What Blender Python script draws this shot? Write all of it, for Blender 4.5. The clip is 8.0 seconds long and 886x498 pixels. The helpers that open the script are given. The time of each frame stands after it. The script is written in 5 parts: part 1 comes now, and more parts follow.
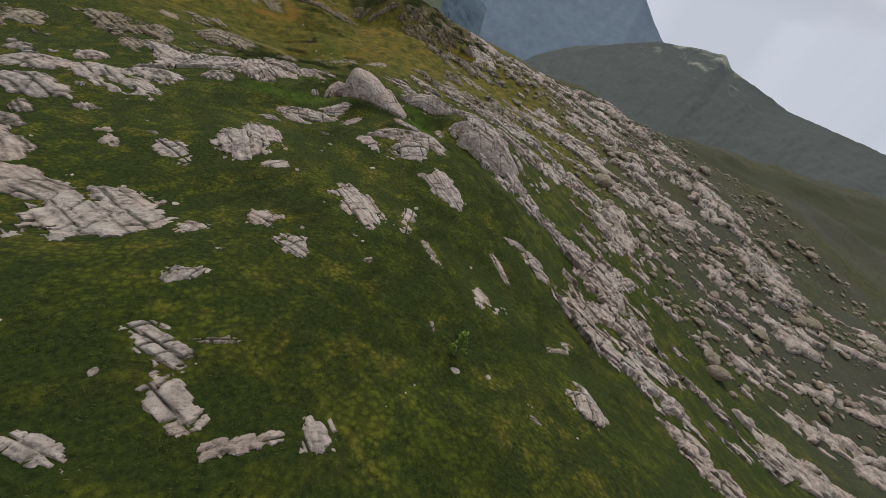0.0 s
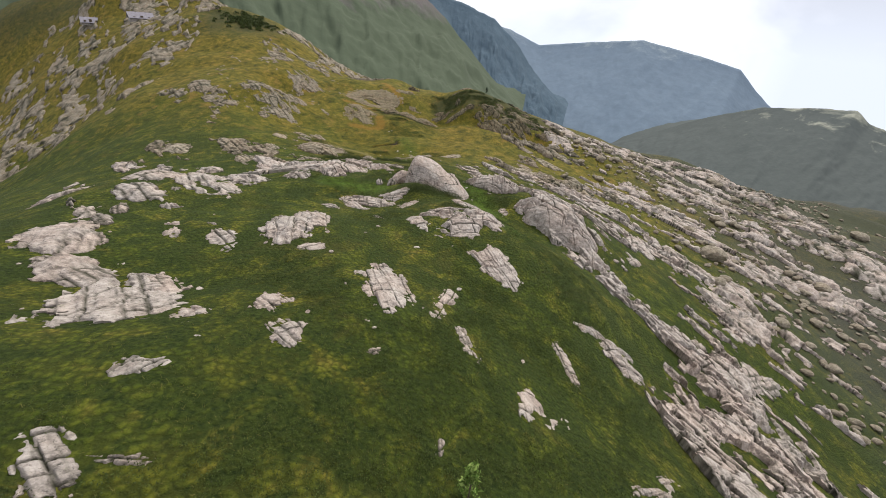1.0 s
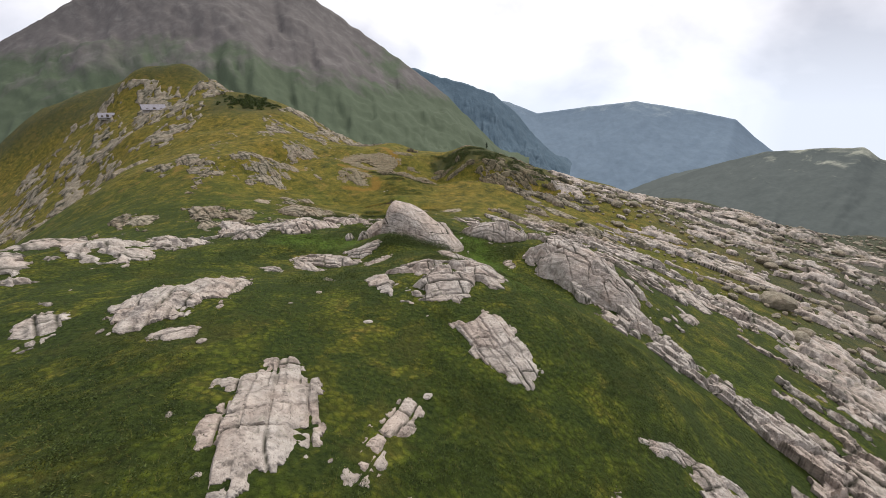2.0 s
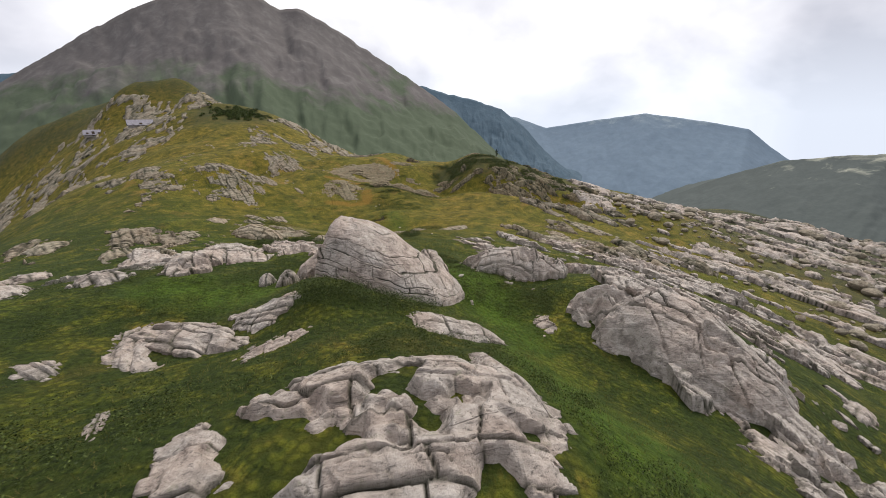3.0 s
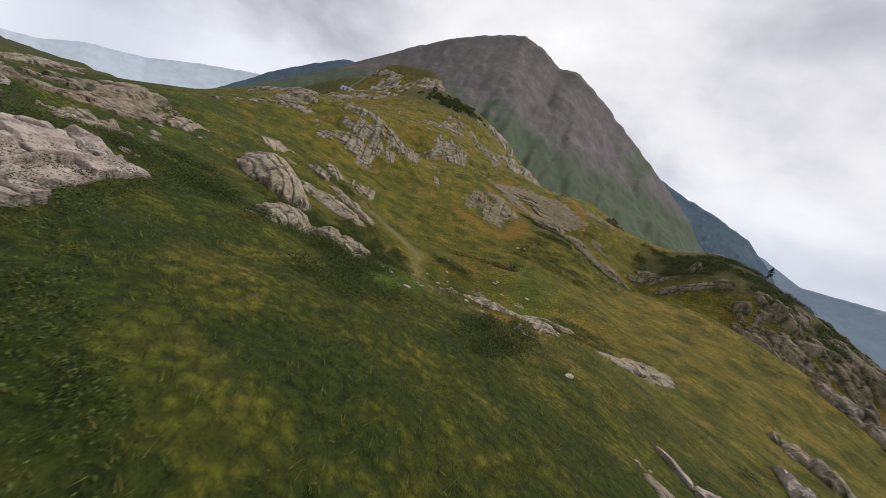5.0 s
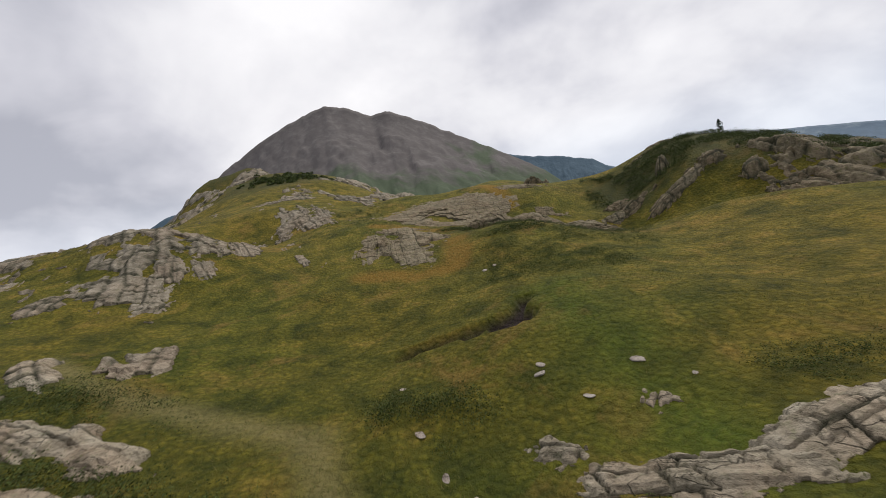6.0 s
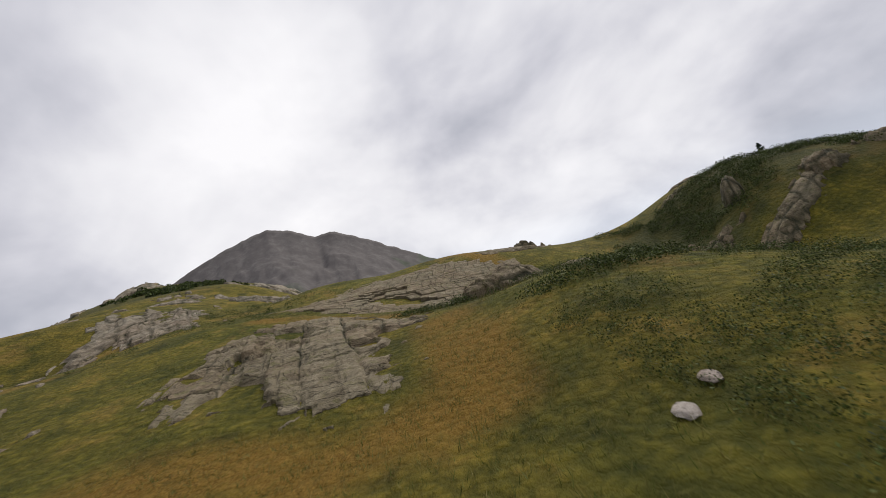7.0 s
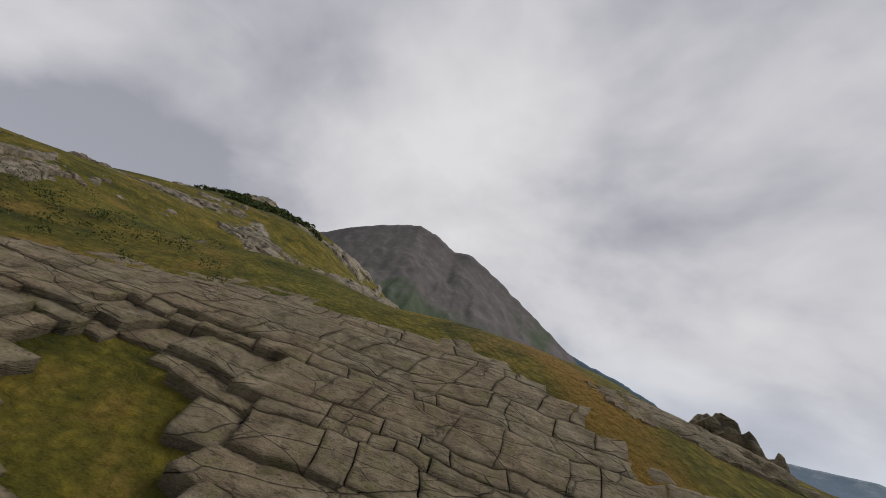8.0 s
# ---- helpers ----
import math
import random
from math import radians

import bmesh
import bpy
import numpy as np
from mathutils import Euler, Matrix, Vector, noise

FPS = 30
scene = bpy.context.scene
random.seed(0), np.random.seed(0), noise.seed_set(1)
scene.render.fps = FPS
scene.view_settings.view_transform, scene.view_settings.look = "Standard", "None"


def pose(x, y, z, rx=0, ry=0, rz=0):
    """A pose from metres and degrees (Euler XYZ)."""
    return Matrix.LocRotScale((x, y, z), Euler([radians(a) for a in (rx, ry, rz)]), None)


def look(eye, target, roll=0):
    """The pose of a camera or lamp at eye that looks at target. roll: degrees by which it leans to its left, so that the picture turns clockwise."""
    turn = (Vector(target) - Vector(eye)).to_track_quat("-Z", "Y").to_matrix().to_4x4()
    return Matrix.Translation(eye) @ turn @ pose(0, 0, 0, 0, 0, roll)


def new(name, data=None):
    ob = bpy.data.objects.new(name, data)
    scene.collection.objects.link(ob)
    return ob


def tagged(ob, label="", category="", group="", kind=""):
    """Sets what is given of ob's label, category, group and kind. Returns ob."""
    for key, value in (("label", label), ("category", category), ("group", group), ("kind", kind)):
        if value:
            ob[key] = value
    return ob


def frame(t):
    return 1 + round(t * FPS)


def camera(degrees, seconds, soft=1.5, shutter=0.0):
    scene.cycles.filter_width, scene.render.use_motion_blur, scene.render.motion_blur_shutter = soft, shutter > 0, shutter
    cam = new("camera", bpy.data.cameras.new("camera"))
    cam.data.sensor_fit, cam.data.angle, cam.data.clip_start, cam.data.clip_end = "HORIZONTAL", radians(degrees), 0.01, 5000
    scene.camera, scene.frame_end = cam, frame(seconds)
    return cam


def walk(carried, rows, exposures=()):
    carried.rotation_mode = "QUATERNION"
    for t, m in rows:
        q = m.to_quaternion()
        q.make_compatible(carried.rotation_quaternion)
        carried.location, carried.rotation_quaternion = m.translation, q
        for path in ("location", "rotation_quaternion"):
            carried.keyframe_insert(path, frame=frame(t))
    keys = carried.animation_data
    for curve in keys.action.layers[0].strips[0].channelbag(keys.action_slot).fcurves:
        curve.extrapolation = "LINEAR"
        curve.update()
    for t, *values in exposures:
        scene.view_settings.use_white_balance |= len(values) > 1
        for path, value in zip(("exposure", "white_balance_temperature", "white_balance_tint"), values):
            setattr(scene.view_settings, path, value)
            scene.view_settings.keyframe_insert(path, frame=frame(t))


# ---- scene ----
cam = camera(100.0, 8.0, 0.7, 0.05)
PATH = [
    (0, (-11.421, -34.131, 13.254), (-10.713, -32.786, 11.955), 17.6),
    (0.5, (-9.506, -33.914, 12.797), (-9.134, -32.371, 11.58), 11.6),
    (1, (-7.329, -32.149, 11.416), (-7.094, -30.44, 10.404), 4.6),
    (1.5, (-5.159, -28.497, 9.071), (-4.967, -26.653, 8.323), 0.7),
    (1.7, (-4.51, -26.803, 7.876), (-4.331, -24.945, 7.158), 0.3),
    (2.8, (-1.683, -12.297, 4.407), (-1.577, -10.422, 3.72), -2.0),
    (3, (-1.065, -9.22, 3.173), (-0.962, -7.323, 2.546), -1.8),
    (3.5, (0.171, -1.488, 0.827), (0.132, 0.436, 0.281), -0.4),
    (4, (1.154, 5.712, -1.161), (0.847, 7.64, -1.594), 10.9),
    (4.2, (1.384, 8.591, -1.984), (0.977, 10.499, -2.425), 15.2),
    (5.3, (-2.128, 27.427, -4.775), (-3.02, 29.144, -5.281), 18.5),
    (5.5, (-3.67, 31.307, -5.671), (-4.501, 33.057, -6.171), 11.2),
    (6, (-7.867, 40.06, -7.043), (-8.247, 42.013, -7.247), -12.3),
    (6.5, (-10.837, 49.601, -8.766), (-10.938, 51.596, -8.862), -20.9),
    (7, (-12.438, 59.561, -9.515), (-12.408, 61.536, -9.202), -17.4),
    (7.2, (-12.453, 63.281, -9.482), (-12.501, 65.22, -8.992), -10.3),
    (7.3, (-12.643, 64.68, -9.239), (-12.753, 66.605, -8.708), -8.0),
    (7.4, (-12.657, 67.178, -8.714), (-12.81, 69.093, -8.155), -4.6),
    (7.5, (-12.609, 69.593, -8.078), (-12.821, 71.498, -7.506), -1.6),
    (7.6, (-12.392, 72.069, -7.506), (-12.697, 73.958, -6.925), 2.0),
    (7.7, (-11.659, 74.283, -6.927), (-12.069, 76.15, -6.339), 5.5),
    (7.8, (-11.359, 76.459, -6.363), (-11.841, 78.309, -5.775), 8.5),
    (7.9, (-10.763, 78.579, -6.185), (-11.329, 80.41, -5.613), 13.7),
    (8, (-10.366, 80.383, -6.127), (-11.018, 82.193, -5.578), 17.3),
]
walk(cam, [(t, look(eye, target, roll)) for t, eye, target, roll in PATH],
     [(0, -0.1), (0.5, 0.55), (1, 0.65), (1.5, 0.6), (3.5, 0.40), (4.2, 0.12), (5.5, 0.2), (6, 0.18), (6.5, 0.0), (7, 0.15), (7.5, -0.1), (8, -0.3)])

# ---- light: an overcast mountain sky with a veiled sun ahead and to the right ----
SUN_AZIMUTH, SUN_HEIGHT = 35.0, 48.0
sun = new("sun", bpy.data.lights.new("sun", "SUN"))
sun.data.energy, sun.data.angle, sun.data.color = 2.3, radians(22), (1.0, 0.94, 0.86)
sun.rotation_euler = Euler((radians(90 - SUN_HEIGHT), 0, radians(180 - SUN_AZIMUTH)))

world = bpy.data.worlds.new("sky")
scene.world = world
world.use_nodes = True


class Tree:
    """A node tree that is written line by line."""

    def __init__(self, tree):
        self.tree = tree
        tree.nodes.clear()

    def node(self, kind, **inputs):
        n = self.tree.nodes.new(kind)
        for key, value in inputs.items():
            self.put(n, key, value)
        return n

    def put(self, n, key, value):
        sock = n.inputs[int(key[1:])] if key[0] == "i" and key[1:].isdigit() else n.inputs[key.replace("_", " ")]
        if isinstance(value, bpy.types.NodeSocket):
            self.tree.links.new(value, sock)
        else:
            sock.default_value = value

    def math(self, op, a, b=0.0, clamp=False):
        n = self.node("ShaderNodeMath", i0=a, i1=b)
        n.operation, n.use_clamp = op, clamp
        return n.outputs[0]

    def vmath(self, op, a, b=(0, 0, 0)):
        n = self.node("ShaderNodeVectorMath", i0=a, i1=b)
        n.operation = op
        return n.outputs[0]

    def noise(self, vector, scale, detail=4.0, rough=0.55, distort=0.0):
        n = self.node("ShaderNodeTexNoise", Vector=vector, Scale=scale, Detail=detail, Roughness=rough, Distortion=distort)
        return n.outputs["Fac"]

    def ramp(self, fac, *stops):
        n = self.node("ShaderNodeValToRGB", Fac=fac)
        e = n.color_ramp.elements
        while len(e) < len(stops):
            e.new(0.5)
        for el, (pos, col) in zip(e, stops):
            el.position = pos
            el.color = (*col, 1) if isinstance(col, tuple) else (col, col, col, 1)
        return n.outputs["Color"]

    def mix(self, fac, a, b, blend="MIX"):
        n = self.tree.nodes.new("ShaderNodeMix")
        n.data_type, n.blend_type = "RGBA", blend
        for i, v in ((0, fac), (6, a), (7, b)):
            if isinstance(v, bpy.types.NodeSocket):
                self.tree.links.new(v, n.inputs[i])
            else:
                n.inputs[i].default_value = v if i == 0 else (*v, 1)
        return n.outputs[2]


def build_sky():
    t = Tree(world.node_tree)
    way = t.node("ShaderNodeTexCoord").outputs["Generated"]
    sky = t.tree.nodes.new("ShaderNodeTexSky")
    sky.sky_type, sky.sun_disc = "NISHITA", False
    sky.sun_elevation, sky.sun_rotation = radians(SUN_HEIGHT), radians(SUN_AZIMUTH)
    xyz = t.node("ShaderNodeSeparateXYZ", Vector=way)
    up = t.math("ADD", t.math("MAXIMUM", xyz.outputs[2], 0.0), 0.55)
    flat = t.node("ShaderNodeCombineXYZ", X=t.math("DIVIDE", xyz.outputs[0], up), Y=t.math("DIVIDE", xyz.outputs[1], up), Z=3.1).outputs[0]
    big = t.noise(flat, 1.3, 5.0, 0.50, 0.35)
    fine = t.noise(flat, 3.6, 6.0, 0.55, 0.3)
    body = t.math("ADD", t.math("MULTIPLY", big, 0.82), t.math("MULTIPLY", fine, 0.18))
    cloud = t.ramp(body, (0.40, (0.40, 0.41, 0.47)), (0.48, (0.58, 0.58, 0.635)), (0.55, (0.74, 0.735, 0.77)), (0.65, (0.88, 0.87, 0.89)))
    # a thin bright blue-white haze low over the horizon
    low = t.ramp(xyz.outputs[2], (0.0, 1.0), (0.05, 0.75), (0.16, 0.12), (0.30, 0.0))
    gap = t.ramp(t.noise(flat, 0.9, 4.0, 0.5, 0.2), (0.55, 0.0), (0.72, 0.35))
    blue = t.node("ShaderNodeBackground", Color=sky.outputs[0], Strength=0.10)
    grey = t.node("ShaderNodeBackground", Color=t.mix(t.math("MULTIPLY", low, 0.55), cloud, (0.70, 0.77, 0.88)), Strength=1.0)
    both = t.node("ShaderNodeMixShader", Fac=t.math("MULTIPLY", gap, 0.35), i1=grey.outputs[0], i2=blue.outputs[0])
    t.node("ShaderNodeOutputWorld", Surface=both.outputs[0])


build_sky()

# ---- materials ----


def material(name):
    m = bpy.data.materials.new(name)
    m.use_nodes = True
    return m, Tree(m.node_tree)


def finish(t, color, rough=0.85, bump=None, strength=0.5, distance=0.05, **more):
    inputs = dict(Base_Color=color, Roughness=rough, **more)
    if bump is not None:
        inputs["Normal"] = t.node("ShaderNodeBump", Height=bump, Strength=strength, Distance=distance).outputs[0]
    b = t.node("ShaderNodeBsdfPrincipled", **inputs)
    t.node("ShaderNodeOutputMaterial", Surface=b.outputs[0])


def ground_material():
    m, t = material("alpine_turf")
    p = t.node("ShaderNodeNewGeometry").outputs["Position"]
    dry = t.node("ShaderNodeAttribute")
    dry.attribute_name = "dryness"
    dryness = dry.outputs["Fac"]
    a, b, c = t.noise(p, 0.10, 5.0, 0.6, 0.3), t.noise(p, 0.55, 6.0, 0.65, 0.4), t.noise(p, 5.0, 6.0, 0.7)
    d = t.noise(p, 22.0, 4.0, 0.7)
    lush = t.ramp(b, (0.32, (0.026, 0.041, 0.005)), (0.46, (0.062, 0.088, 0.009)), (0.57, (0.108, 0.130, 0.013)), (0.68, (0.175, 0.160, 0.025)))
    straw = t.ramp(b, (0.33, (0.062, 0.056, 0.008)), (0.46, (0.142, 0.115, 0.014)), (0.57, (0.215, 0.162, 0.022)), (0.68, (0.31, 0.200, 0.040)))
    how = t.math("ADD", dryness, t.math("MULTIPLY", t.math("SUBTRACT", a, 0.5), 1.5), True)
    how = t.math("ADD", how, t.math("MULTIPLY", t.math("SUBTRACT", c, 0.5), 0.5), True)
    col = t.mix(how, lush, straw)
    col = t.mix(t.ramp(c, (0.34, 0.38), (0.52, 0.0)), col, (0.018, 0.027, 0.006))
    # the small cushions of dwarf shrubs and tussocks, coloured darker in the gaps between them
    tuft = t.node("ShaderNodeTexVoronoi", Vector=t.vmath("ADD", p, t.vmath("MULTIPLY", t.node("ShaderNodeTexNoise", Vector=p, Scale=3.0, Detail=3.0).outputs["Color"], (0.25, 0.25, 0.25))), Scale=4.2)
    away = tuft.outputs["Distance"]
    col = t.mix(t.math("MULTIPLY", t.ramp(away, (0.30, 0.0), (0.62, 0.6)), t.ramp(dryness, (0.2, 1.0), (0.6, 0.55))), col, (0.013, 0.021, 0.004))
    col = t.mix(t.ramp(d, (0.55, 0.0), (0.75, 0.40)), col, (0.14, 0.13, 0.04))
    mats = t.math("MULTIPLY", t.ramp(t.noise(p, 0.42, 6.0, 0.72, 0.6), (0.455, 0.0), (0.53, 0.92)), t.ramp(dryness, (0.2, 1.0), (0.55, 0.22)))
    col = t.mix(mats, col, t.ramp(c, (0.35, (0.012, 0.023, 0.004)), (0.64, (0.044, 0.064, 0.010))))
    ochre = t.math("MULTIPLY", t.ramp(t.noise(p, 0.23, 5.0, 0.7, 0.5), (0.56, 0.0), (0.68, 0.8)), t.ramp(dryness, (0.15, 0.15), (0.6, 1.0)))
    col = t.mix(ochre, col, t.ramp(c, (0.3, (0.12, 0.080, 0.016)), (0.65, (0.27, 0.175, 0.045))))
    for key, tone in (("path", (0.200, 0.172, 0.068)), ("stony", (0.070, 0.068, 0.060)), ("heath", (0.038, 0.045, 0.020))):
        where = t.node("ShaderNodeAttribute")
        where.attribute_name = key
        col = t.mix(t.math("MULTIPLY", where.outputs["Fac"], t.ramp(c, (0.3, 0.55), (0.6, 1.0))), col, tone)
    wet = t.node("ShaderNodeAttribute")
    wet.attribute_name = "lush"
    col = t.mix(t.math("MULTIPLY", wet.outputs["Fac"], t.ramp(b, (0.35, 0.25), (0.58, 0.95))), col, t.ramp(c, (0.32, (0.030, 0.062, 0.006)), (0.62, (0.085, 0.140, 0.014))))
    tawny = t.node("ShaderNodeAttribute")
    tawny.attribute_name = "tawny"
    col = t.mix(t.math("MULTIPLY", tawny.outputs["Fac"], t.ramp(c, (0.3, 0.4), (0.55, 0.95))), col, t.ramp(d, (0.35, (0.13, 0.072, 0.010)), (0.62, (0.27, 0.16, 0.030))))
    peat = t.node("ShaderNodeAttribute")
    peat.attribute_name = "peat"
    col = t.mix(peat.outputs["Fac"], col, t.ramp(c, (0.35, (0.014, 0.010, 0.009)), (0.65, (0.045, 0.033, 0.030))))
    relief = t.math("ADD", t.math("MULTIPLY", c, 0.6), t.math("MULTIPLY", d, 0.3))
    relief = t.math("SUBTRACT", relief, t.math("MULTIPLY", away, 0.5))
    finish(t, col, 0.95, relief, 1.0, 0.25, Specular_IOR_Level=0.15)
    return m


def rock_material(name, dark, mid, light, lichen, lichened, cracked=0.52):
    """Jointed mountain rock: its dark, middle and light greys, and the lichen that covers a share of it."""
    m, t = material(name)
    p = t.node("ShaderNodeNewGeometry").outputs["Position"]
    rnd = t.node("ShaderNodeObjectInfo").outputs["Random"]
    a, b, c, d = t.noise(p, 0.35, 4.0, 0.6, 0.4), t.noise(p, 1.6, 6.0, 0.65, 0.6), t.noise(p, 9.0, 6.0, 0.7), t.noise(p, 40.0, 3.0, 0.7)
    col = t.ramp(b, (0.30, dark), (0.46, mid), (0.68, light))
    pink = t.ramp(b, (0.30, tuple(v * w for v, w in zip(dark, (1.15, 0.98, 0.92)))), (0.68, tuple(v * w for v, w in zip(light, (1.02, 0.92, 0.86)))))
    col = t.mix(t.ramp(t.math("ADD", a, t.math("MULTIPLY", rnd, 0.2)), (0.50, 0.0), (0.72, 0.75)), col, pink)
    spots = t.ramp(t.noise(p, 2.9, 5.0, 0.7, 0.3), (0.66 - 0.2 * lichened, 0.0), (0.78 - 0.2 * lichened, 0.75))
    col = t.mix(spots, col, lichen)
    col = t.mix(t.ramp(c, (0.30, 0.5), (0.44, 0.0)), col, tuple(0.45 * v for v in dark))
    col = t.mix(t.ramp(d, (0.62, 0.0), (0.78, 0.35)), col, tuple(min(0.7, 1.35 * v) for v in light))
    lay = t.node("ShaderNodeMapping", Vector=p, Rotation=(0.55, 0.30, 0.9), Scale=(0.35, 1.2, 3.2)).outputs[0]
    bend = t.vmath("ADD", lay, t.vmath("MULTIPLY", t.node("ShaderNodeTexNoise", Vector=p, Scale=1.2, Detail=3.0).outputs["Color"], (0.22, 0.22, 0.22)))
    bands = t.noise(bend, 2.2, 6.0, 0.66, 0.3)
    col = t.mix(t.ramp(bands, (0.35, 0.45), (0.43, 0.0)), col, tuple(0.4 * v for v in dark))
    fleck = t.noise(bend, 9.0, 4.0, 0.7, 0.2)
    col = t.mix(t.ramp(fleck, (0.33, 0.75), (0.43, 0.0)), col, tuple(0.35 * v for v in dark))
    col = t.mix(t.ramp(fleck, (0.58, 0.0), (0.70, 0.4)), col, tuple(min(0.7, 1.25 * v) for v in light))
    line = 0.0
    for scale, wide, low in ((0.8, 0.013, cracked - 0.04), (2.1, 0.020, cracked + 0.12)):
        crack = t.node("ShaderNodeTexVoronoi", Vector=bend, Scale=scale)
        crack.feature = "DISTANCE_TO_EDGE"
        one = t.ramp(crack.outputs["Distance"], (0.0, 1.0), (wide * 0.4, 0.7), (wide, 0.0))
        one = t.math("MULTIPLY", one, t.ramp(t.noise(p, 0.8 * scale, 4.0, 0.6, 0.5), (low, 0.0), (low + 0.1, 1.0)))
        line = t.math("MAXIMUM", one, line)
    col = t.mix(t.math("MULTIPLY", line, 0.45), col, (0.045, 0.041, 0.032))
    # soil and moss that fill the joints; slab blocks also darken towards their feet
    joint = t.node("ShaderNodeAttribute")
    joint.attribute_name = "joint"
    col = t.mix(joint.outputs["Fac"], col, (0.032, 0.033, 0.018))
    relief = t.math("ADD", t.math("MULTIPLY", c, 0.35), t.math("ADD", t.math("MULTIPLY", d, 0.15), t.math("MULTIPLY", bands, 0.45)))
    relief = t.math("SUBTRACT", t.math("ADD", relief, t.math("ADD", t.math("MULTIPLY", b, 0.5), t.math("MULTIPLY", fleck, 0.14))), t.math("MULTIPLY", line, 0.4))
    finish(t, col, 0.9, relief, 0.95, 0.20, Specular_IOR_Level=0.2)
    return m


def leaf_material(name, *tones):
    m, t = material(name)
    rnd = t.node("ShaderNodeNewGeometry").outputs["Random Per Island"]
    n = len(tones)
    col = t.ramp(rnd, *[((k + 0.5) / n, tone) for k, tone in enumerate(tones)])
    finish(t, col, 0.7, Specular_IOR_Level=0.2)
    return m


def far_material(name, low, mid, high, scale, turf, bump=6.0):
    """Distant slopes: turf below, bare rock and scree above, as their noise and height give. Any distance haze is part
    of the tones passed in.
    """
    m, t = material(name)
    p = t.node("ShaderNodeNewGeometry").outputs["Position"]
    z = t.node("ShaderNodeSeparateXYZ", Vector=p).outputs[2]
    run = t.node("ShaderNodeMapping", Vector=p, Scale=(1.0, 1.0, 0.35)).outputs[0]
    a, b = t.noise(run, scale, 6.0, 0.65, 0.5), t.noise(run, scale * 6, 6.0, 0.7, 0.4)
    rock = t.ramp(b, (0.30, tuple(v * 0.84 for v in mid)), (0.5, mid), (0.72, high))
    grass = t.ramp(b, (0.30, tuple(v * 0.84 for v in low)), (0.65, low))
    edge = t.math("ADD", t.math("MULTIPLY", t.math("SUBTRACT", z, turf), 0.006), t.math("MULTIPLY", t.math("SUBTRACT", a, 0.5), 2.6), True)
    col = t.mix(t.ramp(edge, (0.25, 0.0), (0.65, 1.0)), grass, rock)
    finish(t, col, 0.95, t.math("ADD", a, t.math("MULTIPLY", b, 0.6)), 0.9, bump, Specular_IOR_Level=0.1)
    return m


TURF = ground_material()
MEADOW_ROCK = rock_material("meadow_gneiss", (0.155, 0.132, 0.092), (0.290, 0.252, 0.185), (0.42, 0.375, 0.29), (0.21, 0.205, 0.12), 0.5, 0.45)
ROCK = rock_material("pale_gneiss", (0.180, 0.158, 0.138), (0.370, 0.328, 0.290), (0.53, 0.480, 0.432), (0.25, 0.245, 0.17), 0.35, 0.58)
CREST_ROCK = rock_material("lichened_gneiss", (0.090, 0.073, 0.046), (0.178, 0.148, 0.096), (0.275, 0.236, 0.162), (0.150, 0.138, 0.060), 0.7, 0.40)
SLOPE_ROCK = rock_material("hillside_gneiss", (0.120, 0.104, 0.077), (0.220, 0.191, 0.142), (0.335, 0.296, 0.230), (0.155, 0.15, 0.08), 0.5)
SHRUB = leaf_material("shrub_leaves", (0.024, 0.034, 0.009), (0.038, 0.054, 0.011), (0.054, 0.075, 0.015), (0.076, 0.102, 0.021))
GRASS = leaf_material("grass_blades", (0.065, 0.090, 0.016), (0.11, 0.125, 0.024), (0.14, 0.13, 0.030), (0.18, 0.155, 0.045))
BRIGHT = leaf_material("larch_needles", (0.10, 0.17, 0.03), (0.16, 0.24, 0.05), (0.22, 0.29, 0.08))
PINE = leaf_material("pine_needles", (0.010, 0.022, 0.010), (0.018, 0.036, 0.014), (0.03, 0.05, 0.02))

# ---- noise and the shape of the land ----


def lattice(ix, iy, seed):
    h = (ix.astype(np.int64) * 374761393 + iy.astype(np.int64) * 668265263 + seed * 974711) & 0x7FFFFFFF
    h = ((h ^ (h >> 13)) * 1274126177) & 0x7FFFFFFF
    return ((h ^ (h >> 16)) & 0xFFFF) / 65535.0


def value(x, y, seed=0):
    """Smooth noise from 0 to 1 over the plane."""
    x, y = np.asarray(x, float), np.asarray(y, float)
    ix, iy = np.floor(x), np.floor(y)
    u, v = x - ix, y - iy
    u, v = u * u * u * (u * (6 * u - 15) + 10), v * v * v * (v * (6 * v - 15) + 10)
    ix, iy = ix.astype(np.int64), iy.astype(np.int64)
    low = lattice(ix, iy, seed) * (1 - u) + lattice(ix + 1, iy, seed) * u
    top = lattice(ix, iy + 1, seed) * (1 - u) + lattice(ix + 1, iy + 1, seed) * u
    return low * (1 - v) + top * v


def fbm(x, y, octaves=4, seed=0, gain=0.5):
    total, size, amp = 0.0, 0.0, 1.0
    for k in range(octaves):
        total, size = total + amp * (value(x * 2**k, y * 2**k, seed + 17 * k) - 0.5), size + amp
        amp *= gain
    return total / size * 2


